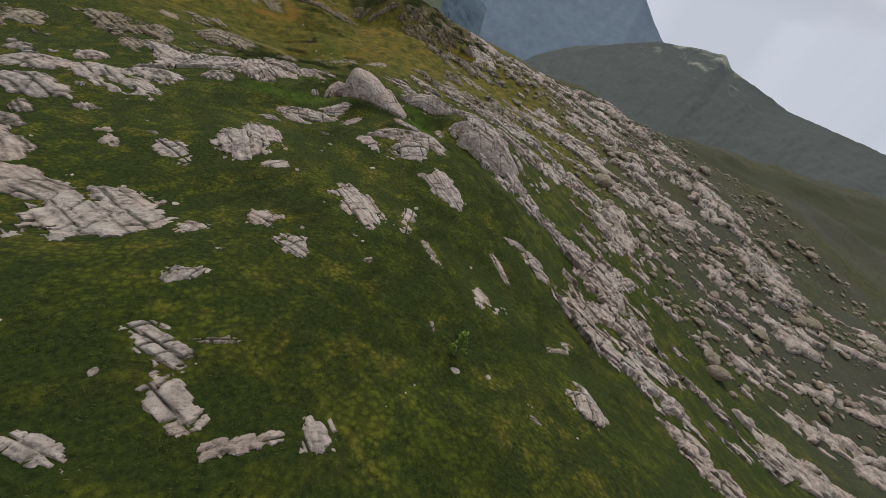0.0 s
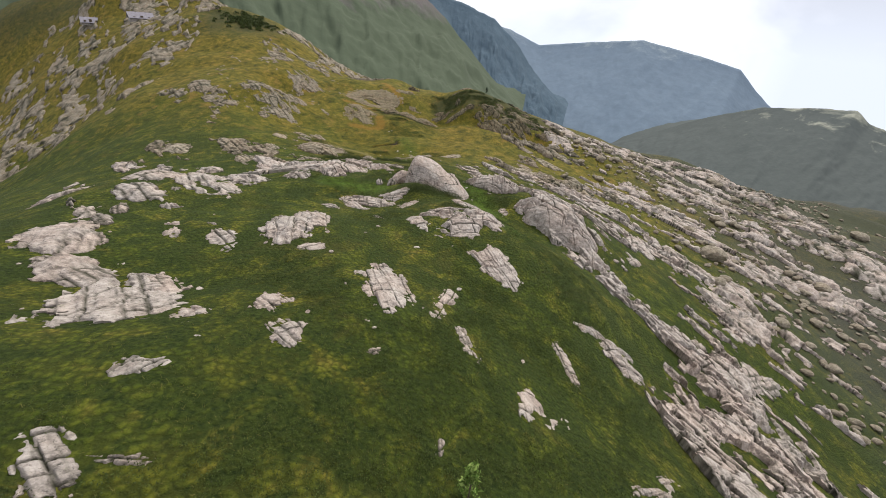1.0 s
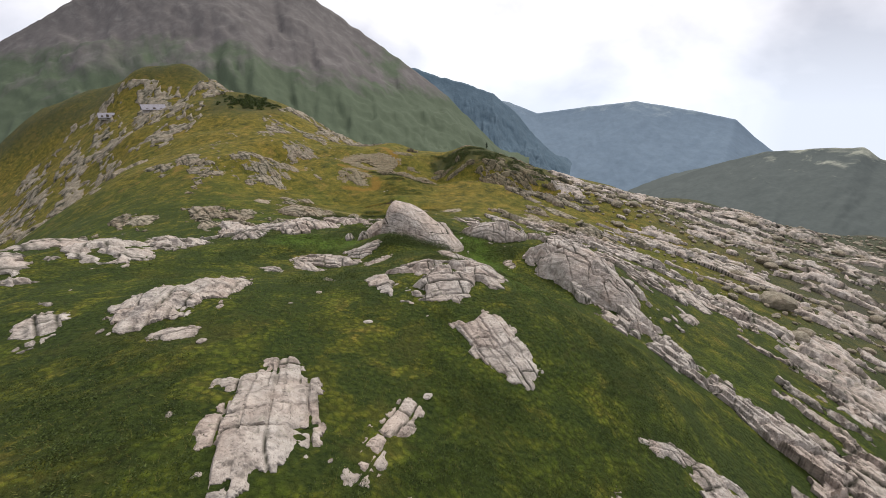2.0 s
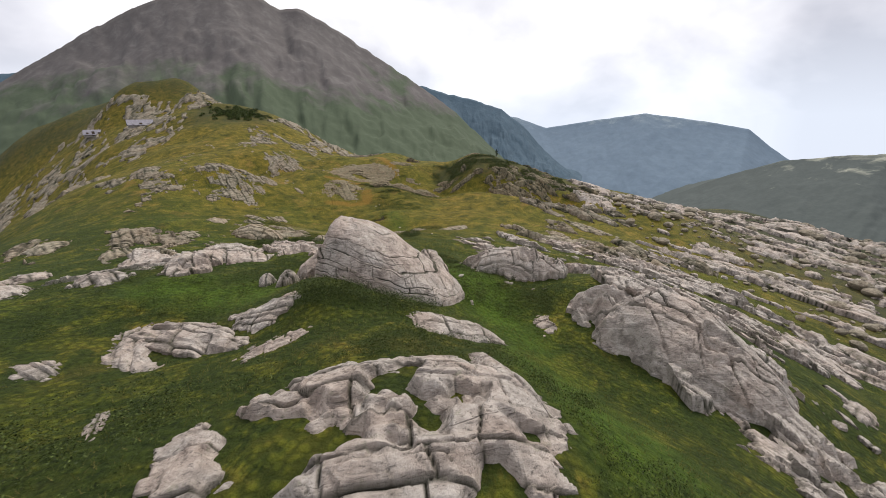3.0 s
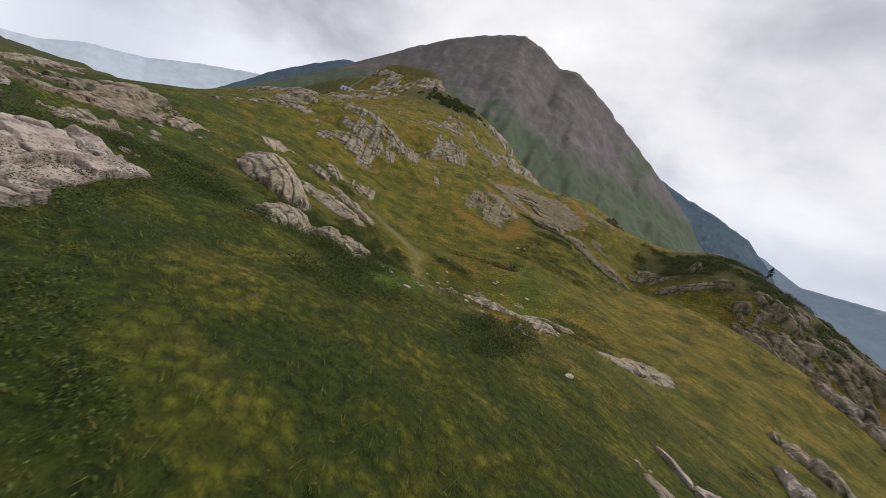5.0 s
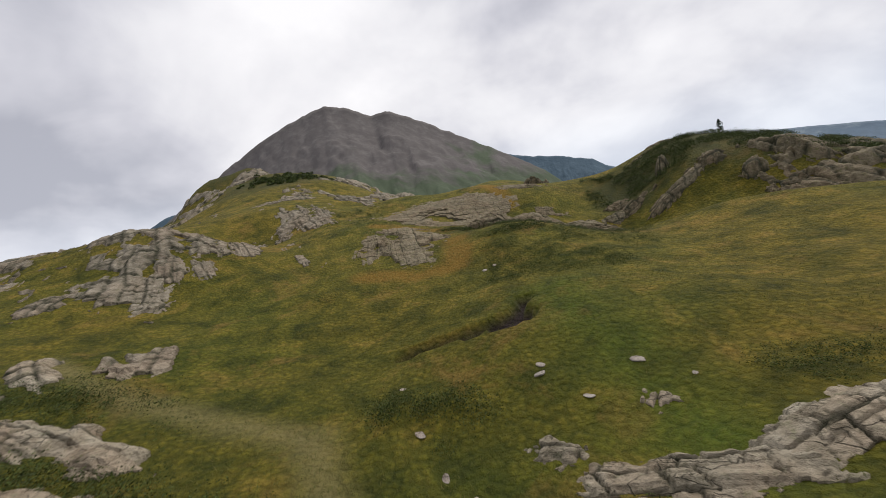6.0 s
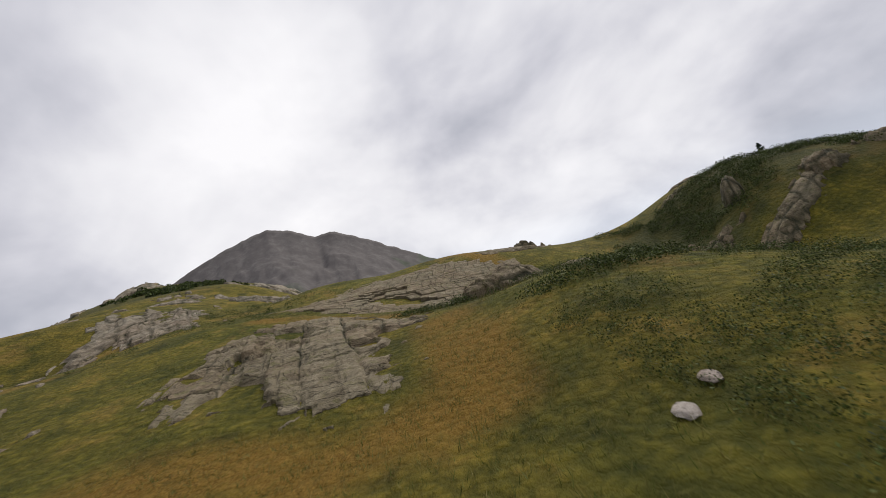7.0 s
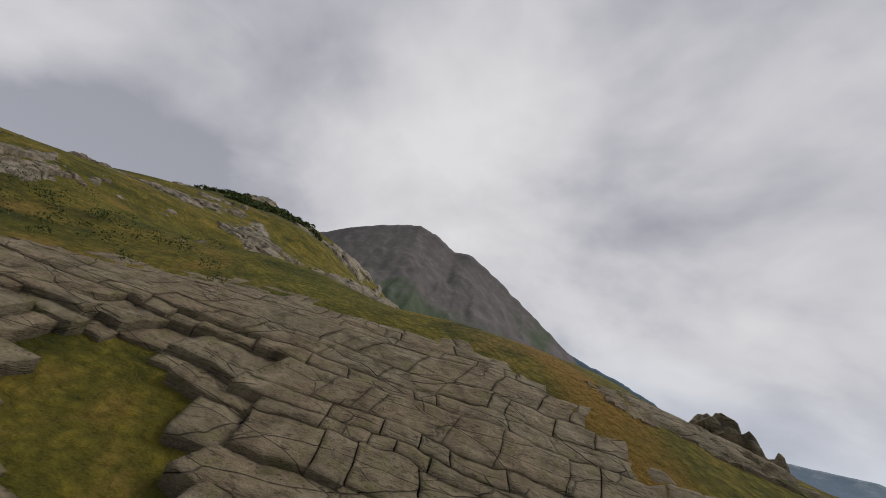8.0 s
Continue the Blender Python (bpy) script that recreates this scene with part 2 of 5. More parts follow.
def joints(x, y, seed=0):
    """Two sets of joints that part the plane into uneven slanting blocks: the distance to the nearest joint, a number for
    each block, its middle, and a random number from 0 to 1 for it."""
    row = np.floor(y).astype(np.int64)
    low = row + 0.6 * (lattice(row, row * 0, seed) - 0.5)
    top = row + 1 + 0.6 * (lattice(row + 1, row * 0, seed) - 0.5)
    row = np.where(y < low, row - 1, np.where(y >= top, row + 1, row))
    low = row + 0.6 * (lattice(row, row * 0, seed) - 0.5)
    top = row + 1 + 0.6 * (lattice(row + 1, row * 0, seed) - 0.5)
    slant = 0.8 * (lattice(row, row * 0 + 3, seed) - 0.35)
    x = x + 5.7 * lattice(row, row * 0 + 7, seed) + slant * (y - low)
    col = np.floor(x).astype(np.int64)
    left = col + 0.7 * (lattice(col, row, seed + 1) - 0.5)
    right = col + 1 + 0.7 * (lattice(col + 1, row, seed + 1) - 0.5)
    col = np.where(x < left, col - 1, np.where(x >= right, col + 1, col))
    left = col + 0.7 * (lattice(col, row, seed + 1) - 0.5)
    right = col + 1 + 0.7 * (lattice(col + 1, row, seed + 1) - 0.5)
    my = (low + top) / 2
    mx = (left + right) / 2 - 5.7 * lattice(row, row * 0 + 7, seed) - slant * (my - low)
    gap = np.minimum(np.minimum(y - low, top - y), 1.6 * np.minimum(x - left, right - x))
    return np.maximum(gap, 0), row * 4096 + col, mx, my, lattice(col, row, seed + 9), (x - (left + right) / 2), (y - my)


HILLS = []


def hill(x, y, height, reach):
    HILLS.append((x, y, height, reach))


# The broad spur, falling to the valleys on both sides, and its smaller swells and hollows.
hill(-220, -110, -23.6, 90)
hill(-220, 0, -23.9, 90)
hill(-220, 110, -11.7, 90)
hill(-220, 220, 5.7, 90)
hill(-220, 320, -18.5, 90)
hill(-110, -110, 15.1, 90)
hill(-110, 0, 3.1, 90)
hill(-110, 110, -2.1, 90)
hill(-110, 220, 29.7, 90)
hill(-110, 320, 22.8, 90)
hill(0, -110, 47.8, 90)
hill(0, 0, 6.4, 90)
hill(0, 110, 17.1, 90)
hill(0, 220, 17.8, 90)
hill(0, 320, -15.1, 90)
hill(110, -110, -28.2, 90)
hill(110, 0, 7.3, 90)
hill(110, 110, -5.6, 90)
hill(110, 220, -1.3, 90)
hill(110, 320, -78.9, 90)
hill(-140, 230, 17.2, 45)
hill(-60, 150, 14.3, 35)
hill(-60, 205, -20.1, 45)
hill(0, 160, -13.5, 45)
hill(50, 160, 11.2, 45)
hill(-110, 150, 13.7, 40)
hill(0, 115, -2.1, 30)
hill(80, 20, -1.0, 40)
hill(80, -40, -4.3, 40)
hill(80, 80, 2.3, 40)
hill(-50, -35, -0.2, 24)
hill(-50, -8, -0.7, 24)
hill(-50, 18, 0.2, 24)
hill(-50, 45, 1.2, 24)
hill(-50, 70, 2.1, 24)
hill(-50, 95, 3.6, 24)
hill(-25, -35, 2.2, 24)
hill(-25, -8, 0.4, 24)
hill(-25, 18, -0.3, 24)
hill(-25, 45, -1.3, 24)
hill(-25, 70, -1.2, 24)
hill(-25, 95, 1.2, 24)
hill(0, -35, 0.4, 24)
hill(0, 18, 1.7, 24)
hill(0, 45, -1.9, 24)
hill(0, 70, -0.9, 24)
hill(0, 95, 2.1, 24)
hill(25, -35, -5.5, 24)
hill(25, -8, -2.9, 24)
hill(25, 18, 1.3, 24)
hill(25, 45, -1.9, 24)
hill(25, 95, 2.7, 24)
hill(50, -35, -4.4, 24)
hill(50, -8, -3.5, 24)
hill(50, 18, -1.8, 24)
hill(50, 45, -2.4, 24)
hill(50, 70, -0.9, 24)
hill(50, 95, -0.6, 24)
hill(-8, 5, -1.1, 9)
hill(-18, -20, 0.3, 9)
hill(0, -22, 0.3, 9)
hill(-8, 55, -0.2, 9)
hill(-10, 68, -0.4, 9)
hill(-18, 72, 0.3, 9)
hill(2, 72, -1.0, 9)
hill(-14, 82, 0.4, 9)
hill(10, 12, 1.7, 9)
hill(-12, 12, 0.8, 9)
hill(10, 85, 0.8, 9)
hill(-128, 217, 13.0, 22)
hill(19, 95, 1.9, 9)
hill(-198, 204, 26.0, 30)
hill(-48, 84, 1.25, 14)
hill(-54, 68, 1.8, 13)
# the terrace of the fore slab, the gully beside it and the hollows of the upper meadow
hill(-18, 62, -1.11, 13)
hill(0, -4, 1.37, 5)
hill(-40, 70, 2.87, 5)
hill(-38, 78, -2.91, 5)
hill(4, 7, -2.21, 5)
hill(-18, 44, -1.25, 8)
hill(-12, 80, -0.28, 5)
hill(-23, 96, 1.28, 5)
hill(-19, -15, -1.69, 5)
hill(6, -22, -0.98, 8)
hill(-9, -15, 0.71, 5)
hill(-6, 68, 0.74, 5)
hill(0, 80, -2.00, 5)
hill(6, 20, -1.50, 5)
hill(12, 14, 1.06, 5)
hill(-3, 12, 0.33, 5)
hill(-18, 2, -0.25, 5)
hill(-31, -0, 0.85, 5)
hill(0, 38, 0.72, 5)
hill(-27, 19, -1.01, 5)
hill(-31, 43, 0.47, 5)
hill(-6, 74, 2.15, 5)
hill(-24, 80, 0.70, 5)
hill(-14, -22, 0.35, 5)
hill(15, 3, -0.69, 5)
hill(6, -4, 1.13, 5)
hill(16, -14, -0.68, 5)
hill(-13, -8, 0.55, 5)
hill(-13, 69, -0.88, 5)
hill(-6, 50, -1.18, 5)
hill(-30, 62, -0.43, 5)
hill(0, 2, 1.72, 5)
hill(-33, 8, 0.66, 5)
hill(12, 20, -1.52, 5)
hill(-6, 56, 0.93, 5)
hill(-18, 56, -1.13, 5)
hill(6, -10, 0.91, 5)
hill(-6, 86, -1.06, 5)
hill(0, 92, 0.53, 5)
hill(-12, 2, -0.57, 5)
hill(6, 2, -1.04, 5)
hill(-24, -4, -0.55, 5)
hill(-30, 86, -0.78, 8)
hill(-30, 2, 0.85, 5)
hill(0, 74, -1.07, 5)
hill(-6, 80, -1.58, 5)
hill(12, 8, 0.88, 5)
hill(-6, -10, -0.59, 5)
hill(-12, 44, -0.97, 5)
hill(12, -16, -0.56, 5)
hill(6, 14, 0.80, 5)
hill(-12, 86, -1.04, 5)
# the skyline: the knolls, the crest and the shoulder above the huts
hill(-100, 170, 1.51, 24)
hill(-85, 96, 2.18, 28)
hill(5, 110, 1.39, 20)
hill(-127, 178, 3.49, 14)
hill(-31, 88, -0.84, 14)
hill(27, 90, 0.60, 7)
hill(-55, 138, 3.68, 20)
hill(-109, 186, 2.99, 5)
hill(-60, 50, 1.34, 14)
hill(-85, 150, 3.62, 5)
hill(-9, 108, 2.69, 5)
hill(-25, 120, 1.62, 5)
hill(-11, 94, 1.61, 5)
hill(13, 88, 0.83, 5)
hill(-31, 88, 0.87, 5)
hill(5, 110, 1.47, 5)
hill(15, 97, 1.11, 5)
hill(-56, 116, 0.16, 10)
hill(-42, 43, 0.61, 7)
hill(-72, 68, 2.30, 10)
hill(-52, 66, 1.10, 5)
hill(-85, 118, 2.96, 14)
hill(-85, 96, 2.67, 5)
hill(-40, 92, 0.69, 5)
hill(6, 87, 0.80, 5)
hill(-109, 186, 3.45, 14)
hill(-44, 52, 0.52, 5)
hill(-127, 178, 3.06, 10)
hill(-85, 150, 3.62, 7)
hill(-41, 102, 0.36, 5)
hill(-109, 186, 3.32, 10)
hill(-127, 178, 2.78, 20)
# a bank of shrubs before the dome
hill(-5.0, 5.6, 0.8, 1.7)
hill(-6.4, 7.6, 0.8, 1.7)
hill(-1.2, 5.2, 0.45, 1.5)
# the steep western end of the rise with the pine
hill(3.2, 87.0, -1.7, 4.5)
hill(6.5, 87.0, -1.0, 4.0)
hill(5.0, 88.5, -1.5, 5.0)
hill(6.0, 90.5, -1.2, 4.5)


def land(x, y):
    """The height of the ground without its small relief."""
    x, y = np.asarray(x, float), np.asarray(y, float)
    z = np.full(np.broadcast(x, y).shape, -40.0)
    for cx, cy, h, r in HILLS:
        z = z + h * np.exp(-((x - cx) ** 2 + (y - cy) ** 2) / (2 * r * r))
    # beyond the spur the land falls away to the deep valleys
    away = np.hypot(x + 20, (y - 70) * 0.8)
    drop = 0.13 * np.clip(away - 190, 0, 3500)
    drop = drop + 0.42 * np.clip(y - 112, 0, 600) / (1 + np.exp(-(x - 30 - 0.15 * (y - 112)) / 14))
    return z - drop * np.where(x < -120, 0.5 + 0.5 * np.clip((np.abs(y - 215) - 60) / 80, 0, 1), 1)


def along(x, y, line, reach):
    """1 on a line of points, falling to 0 at the given distance from it."""
    best = np.full(np.broadcast(x, y).shape, 1e9)
    for (ax, ay), (bx, by) in zip(line, line[1:]):
        f = np.clip(((x - ax) * (bx - ax) + (y - ay) * (by - ay)) / ((bx - ax) ** 2 + (by - ay) ** 2), 0, 1)
        best = np.minimum(best, np.hypot(x - ax - f * (bx - ax), y - ay - f * (by - ay)))
    return np.clip(1 - best / reach, 0, 1)


DITCH = [(-13.4, 55.2), (-12.4, 55.5), (-11.0, 55.5), (-10.2, 55.4), (-9.1, 55.8), (-8.3, 56.5), (-7.9, 57.6)]
GULLY = [(4.2, -3.0), (3.4, 2.0), (3.2, 7.0), (2.4, 11.0), (1.4, 14.5), (1.6, 19.0)]
PATH_LINE = [(-6.2, 35.0), (-7.4, 37.9), (-9.4, 41.6), (-12.6, 46.5), (-15.0, 49.6), (-23.7, 51.1), (-30.0, 53.0)]


def ditch(x, y):
    """The small peat channel that winds through the meadow."""
    wide = along(x, y, DITCH, 0.40 + 0.20 * fbm(x / 0.8, y / 0.8, 2, 31)) + along(x, y, [(-9.0, 55.5), (-8.2, 55.9)], 0.75)
    return np.clip(wide * 3.5, 0, 1)


def ground_z(x, y):
    """The height of the turf."""
    far = np.clip(np.hypot(x + 5, y - 25) / 120, 0, 1)
    rough = 0.35 * (1 - far) * fbm(x / 6.0, y / 6.0, 3, 3) + 0.16 * (1 - far) ** 3 * fbm(x / 1.6, y / 1.6, 3, 11) + 0.14 * (1 - far) * fbm(x / 3.1, y / 3.1, 2, 57) + 1.3 * far * fbm(x / 16.0, y / 16.0, 2, 3)
    dip = along(x, y, [(5.0, 80.5), (12.0, 78.5), (20.0, 75.5), (32.0, 71.0)], 6.5)
    rough = rough - 0.55 * ditch(x, y) - 2.9 * dip * dip * (3 - 2 * dip)
    return land(x, y) + rough + 5.0 * far * fbm(x / 38.0, y / 38.0, 3, 23) * far


# ---- ground ----


def graded(low, high, step, start, end, growth=1.09):
    """Lines that lie close together from low to high and ever wider apart out to start and end."""
    mid = list(np.arange(low, high + step / 2, step))
    d, v = step, mid[-1]
    while v < end:
        d *= growth
        v += d
        mid.append(v)
    d, v = step, mid[0]
    while v > start:
        d *= growth
        v -= d
        mid.insert(0, v)
    return np.array(mid)


def sheet(name, xs, ys, z, mat, keep=None, attributes=None, first=None):
    """A mesh object over a grid of points; keep: which points stay; first: the squares that are drawn."""
    ny, nx = z.shape
    gx, gy = np.broadcast_to(xs, z.shape), np.broadcast_to(ys, z.shape)
    co = np.stack([gx, gy, z], -1).reshape(-1, 3)
    i = np.arange((ny - 1) * (nx - 1))
    a = i // (nx - 1) * nx + i % (nx - 1)
    quads = np.stack([a, a + 1, a + nx + 1, a + nx], 1)
    if keep is not None:
        k = keep.reshape(-1)
        quads = quads[k[quads].any(1)] if first is None else quads[first.reshape(-1)]
        used = np.unique(quads)
        back = np.full(len(co), -1)
        back[used] = np.arange(len(used))
        co, quads = co[used], back[quads]
    else:
        used = np.arange(len(co))
    me = bpy.data.meshes.new(name)
    me.vertices.add(len(co))
    me.vertices.foreach_set("co", co.astype(np.float32).ravel())
    me.loops.add(4 * len(quads))
    me.loops.foreach_set("vertex_index", quads.astype(np.int32).ravel())
    me.polygons.add(len(quads))
    me.polygons.foreach_set("loop_start", np.arange(0, 4 * len(quads), 4, dtype=np.int32))
    me.polygons.foreach_set("loop_total", np.full(len(quads), 4, np.int32))
    smooth = np.ones(len(quads), bool)
    if keep is not None:
        # broken faces stay sharp
        n = np.cross(co[quads[:, 2]] - co[quads[:, 0]], co[quads[:, 3]] - co[quads[:, 1]])
        smooth = np.abs(n[:, 2]) > 0.90 * np.linalg.norm(n, axis=1)
    me.polygons.foreach_set("use_smooth", smooth)
    for key, val in (attributes or {}).items():
        att = me.attributes.new(key, "FLOAT", "POINT")
        att.data.foreach_set("value", np.broadcast_to(val, z.shape).reshape(-1)[used].astype(np.float32))
    me.update()
    me.materials.append(mat)
    return new(name, me)


def dryness(x, y):
    """How straw-coloured the turf is: lush in the hollows of the near meadow, dry on the upper slopes."""
    return np.clip(0.10 + 0.66 / (1 + np.exp(-(y - 38 + 0.35 * x) / 11.0)) * np.clip(1 - (x - 45) / 70, 0.3, 1)
                   + 0.15 * np.clip((y - 45) / 35, 0, 1) * np.clip((-24 - x) / 14, 0, 1) + 0.45 * along(x, y, [(1.0, 49.0), (5.0, 59.0), (9.0, 70.0)], 6.0), 0, 1.3)


def stony(x, y):
    """Where boulders and scree cover the valley floor below the steep flank."""
    return np.clip((x - 38 - 0.15 * y) / 30, 0, 1) * np.clip((x + 400) / 50, 0, 1) * (0.45 + 0.55 * value(x / 14, y / 14, 91))


def heath(x, y):
    """The dark heather of the far knoll and of the rocky rise with the pine."""
    far = np.clip((y - 166) / 14, 0, 1) * np.clip((-70 - x) / 15, 0, 1) + np.clip(2 - np.hypot(x + 63, y - 128) / 9, 0, 1)
    near = np.clip((x - 1.5) / 3, 0, 1) * np.clip((y - 83.5 + 0.25 * (x - 5)) / 2.0, 0, 1) * np.clip((97 - y) / 4, 0, 1)
    near = near + 0.8 * along(x, y, [(-16.2, 79.6), (-13.8, 78.3), (-12.2, 76.4), (-10.0, 75.2), (-7.5, 75.0)], 1.7)
    return np.clip(far + 0.9 * near, 0, 1) * (0.55 + 0.45 * value(x / 5, y / 5, 71))


def lush(x, y):
    """The wet bright green grass of the gully and the hollows."""
    wide = along(x, y, GULLY, 2.6) + along(x, y, [(-15.0, 10.0), (-10.1, 8.5)], 2.6) + along(x, y, [(-9.5, 34.5), (-7.0, 33.5)], 2.4) + along(x, y, [(-9.6, 38.0), (-8.0, 36.2)], 2.0) + 0.45 * along(x, y, [(-4.0, 47.0), (-5.5, 52.0), (-6.5, 58.0)], 2.6)
    return np.clip(1.5 * wide * (0.4 + 1.0 * value(x / 2.2, y / 2.2, 83)), 0, 1)


def tawny(x, y):
    """Strips of orange sedge beside the pavements and outcrops."""
    wide = along(x, y, [(-12.3, 97.5), (-10.2, 94.1), (-8.8, 92.1), (-7.8, 88.5)], 1.6) + along(x, y, [(-19.5, 66.6), (-15.0, 66.2), (-12.4, 67.0), (-12.4, 69.5), (-12.9, 73.0)], 1.5) + along(x, y, [(-4.0, 37.0), (-3.1, 37.4)], 1.0) + along(x, y, [(-22.5, 79.5), (-18.0, 79.5), (-14.5, 78.8)], 1.2)
    return np.clip(1.8 * wide * (0.3 + 1.1 * value(x / 1.4, y / 1.4, 87)), 0, 1)


def build_ground():
    xs = graded(-28, 22, 0.31, -4500, 4500, 1.04)[None, :]
    ys = graded(-42, 94, 0.31, -4500, 4500, 1.04)[:, None]
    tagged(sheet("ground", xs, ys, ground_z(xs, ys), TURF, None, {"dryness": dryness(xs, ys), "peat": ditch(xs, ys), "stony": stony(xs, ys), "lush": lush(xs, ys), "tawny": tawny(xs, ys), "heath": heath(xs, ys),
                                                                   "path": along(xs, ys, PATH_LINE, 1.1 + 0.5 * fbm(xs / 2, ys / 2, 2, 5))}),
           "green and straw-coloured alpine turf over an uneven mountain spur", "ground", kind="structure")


build_ground()

# ---- distant mountains ----
EYE = Vector((0.0, 10.0, 0.0))


def ridge(name, label, reach, depth, crest, foot, mat, seed, gully):
    """A mountain whose crest stands at the given bearings and heights, in degrees as seen from the spur, reach metres away.
    Its front falls depth metres towards the spur, down to the height foot."""
    az, el = np.array(crest).T
    n = 260
    a = np.linspace(az[0], az[-1], n)[:, None]
    s = np.concatenate([np.linspace(-1, 0, 90), np.linspace(0.04, 0.6, 8)])[None, :]
    top = np.interp(a, az, el)
    top = top + 0.16 * min(1, 900 / reach) * fbm(a * 0.8, a * 0, 5, seed + 1, 0.6) * (1 - np.exp(-np.minimum(a - az[0], az[-1] - a) / 2))
    top = reach * np.tan(np.radians(top))
    r = reach + s * depth
    x, y = EYE.x + r * np.sin(np.radians(a)), EYE.y + r * np.cos(np.radians(a))
    fall = np.abs(s) ** 0.85
    z = top + (foot - top) * fall
    ribs = fbm(a * gully + 0.35 * fbm(a * 0.5, s * 6, 3, seed + 7), s * 3.2 + 0 * a, 6, seed, 0.62)
    z = z + ribs * depth * (0.045 if reach < 1600 else 0.012 if reach < 3500 else 0.0) * np.minimum(1, np.abs(s) * 5) + fbm(a * 0.9, s * 14 + 0 * a, 4, seed + 3) * min(reach, 900) * 0.0030
    ob = sheet(name, x, y, z, mat)
    return tagged(ob, label, "mountain", kind="structure")


MOUNTAIN = far_material("mountain_side", (0.078, 0.100, 0.064), (0.114, 0.104, 0.101), (0.155, 0.144, 0.138), 0.008, 8.0, 2.5)
# the blue of these wooded slopes is distance haze painted into their colour
HAZED_WOOD = far_material("hazed_wooded_slope", (0.075, 0.115, 0.15), (0.10, 0.135, 0.175), (0.14, 0.175, 0.215), 0.006, 300.0, 8.0)
# aerial haze is put into the base colours of the valley mountain and range
HAZED_VALLEY = far_material("hazed_valley_slope", (0.140, 0.190, 0.245), (0.160, 0.208, 0.255), (0.27, 0.32, 0.33), 0.0040, -60.0, 3.0)
HAZE = far_material("haze_tinted_range", (0.43, 0.495, 0.57), (0.44, 0.505, 0.58), (0.45, 0.515, 0.59), 0.002, 100.0, 0.2)
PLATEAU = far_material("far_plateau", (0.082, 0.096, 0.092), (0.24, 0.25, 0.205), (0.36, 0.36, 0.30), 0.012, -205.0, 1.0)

ridge("backdrop_mountain", "broad brown mountain with green lower slopes and a twin top", 1020, 640,
      [(-62, -6), (-54, -0.5), (-48, 3.0), (-42.5, 7.0), (-38, 10.0), (-35.5, 11.6), (-32.5, 13.4), (-28.5, 15.2), (-25.5, 16.2), (-23.3, 16.8),
       (-20.2, 16.1), (-17.1, 14.6), (-15.1, 14.9), (-10.4, 12.7), (-5.3, 9.5), (0.4, 5.9), (6, 1.6), (12, -4), (18, -9)], -125, MOUNTAIN, 41, 0.14)
ridge("backdrop_shoulder", "wooded shoulder behind the mountain, blue-grey haze painted into its colour", 1500, 700,
      [(-6, 5.0), (0.8, 5.7), (4.6, 4.5), (8, 3.7), (12.2, 2.2), (15.4, -0.2), (18.7, -3.8), (24, -8)], -260, HAZED_WOOD, 52, 0.4)
ridge("backdrop_left_hill", "dark wooded hill behind the mountain's flank, blue haze painted in", 1700, 700,
      [(-60, -4), (-56, -1), (-53.7, 0.9), (-48.9, 4.0), (-45.3, 6.0), (-41.5, 6.5), (-36, 4)], -260, HAZED_WOOD, 63, 0.4)
ridge("backdrop_valley_mountain", "mountain across the deep valley, pale blue haze put in its colour", 3000, 1500,
      [(8, 2.2), (14.5, 0.9), (18.5, -0.6), (24, 0.1), (31, 0.9), (36.4, -0.1), (42, -1.3), (44.1, -3.2), (46.2, -4.7), (54, -8)], -520, HAZED_VALLEY, 74, 0.3)
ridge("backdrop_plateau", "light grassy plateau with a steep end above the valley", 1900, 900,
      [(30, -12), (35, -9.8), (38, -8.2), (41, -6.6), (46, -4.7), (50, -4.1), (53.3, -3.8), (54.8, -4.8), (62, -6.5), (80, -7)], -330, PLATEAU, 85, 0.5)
ridge("backdrop_range", "range on the horizon, its colour faded with pale blue haze", 4000, 900,
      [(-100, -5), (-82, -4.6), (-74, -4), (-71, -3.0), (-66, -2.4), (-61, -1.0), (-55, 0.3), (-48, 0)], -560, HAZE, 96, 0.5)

# ---- rock outcrops ----
TRAIL = [(-11, -36), (-7, -32), (-3, -20), (0, 0), (1, 10), (-4, 30), (-9, 45), (-12, 60), (-12, 78)]


def from_trail(x, y):
    """How far a place lies from the line over which the camera flies."""
    best = 1e9
    for (ax, ay), (bx, by) in zip(TRAIL, TRAIL[1:]):
        f = min(1, max(0, ((x - ax) * (bx - ax) + (y - ay) * (by - ay)) / ((bx - ax) ** 2 + (by - ay) ** 2)))
        best = min(best, math.hypot(x - ax - f * (bx - ax), y - ay - f * (by - ay)))
    return best


count = 0


# grassy hollows in the pavements
HOLLOWS = [(-16.9, 85.3, 0.8), (-16.0, 84.3, 0.9), (-15.0, 84.2, 0.7), (-19.6, 76.0, 0.8), (-15.6, 72.4, 0.5)]


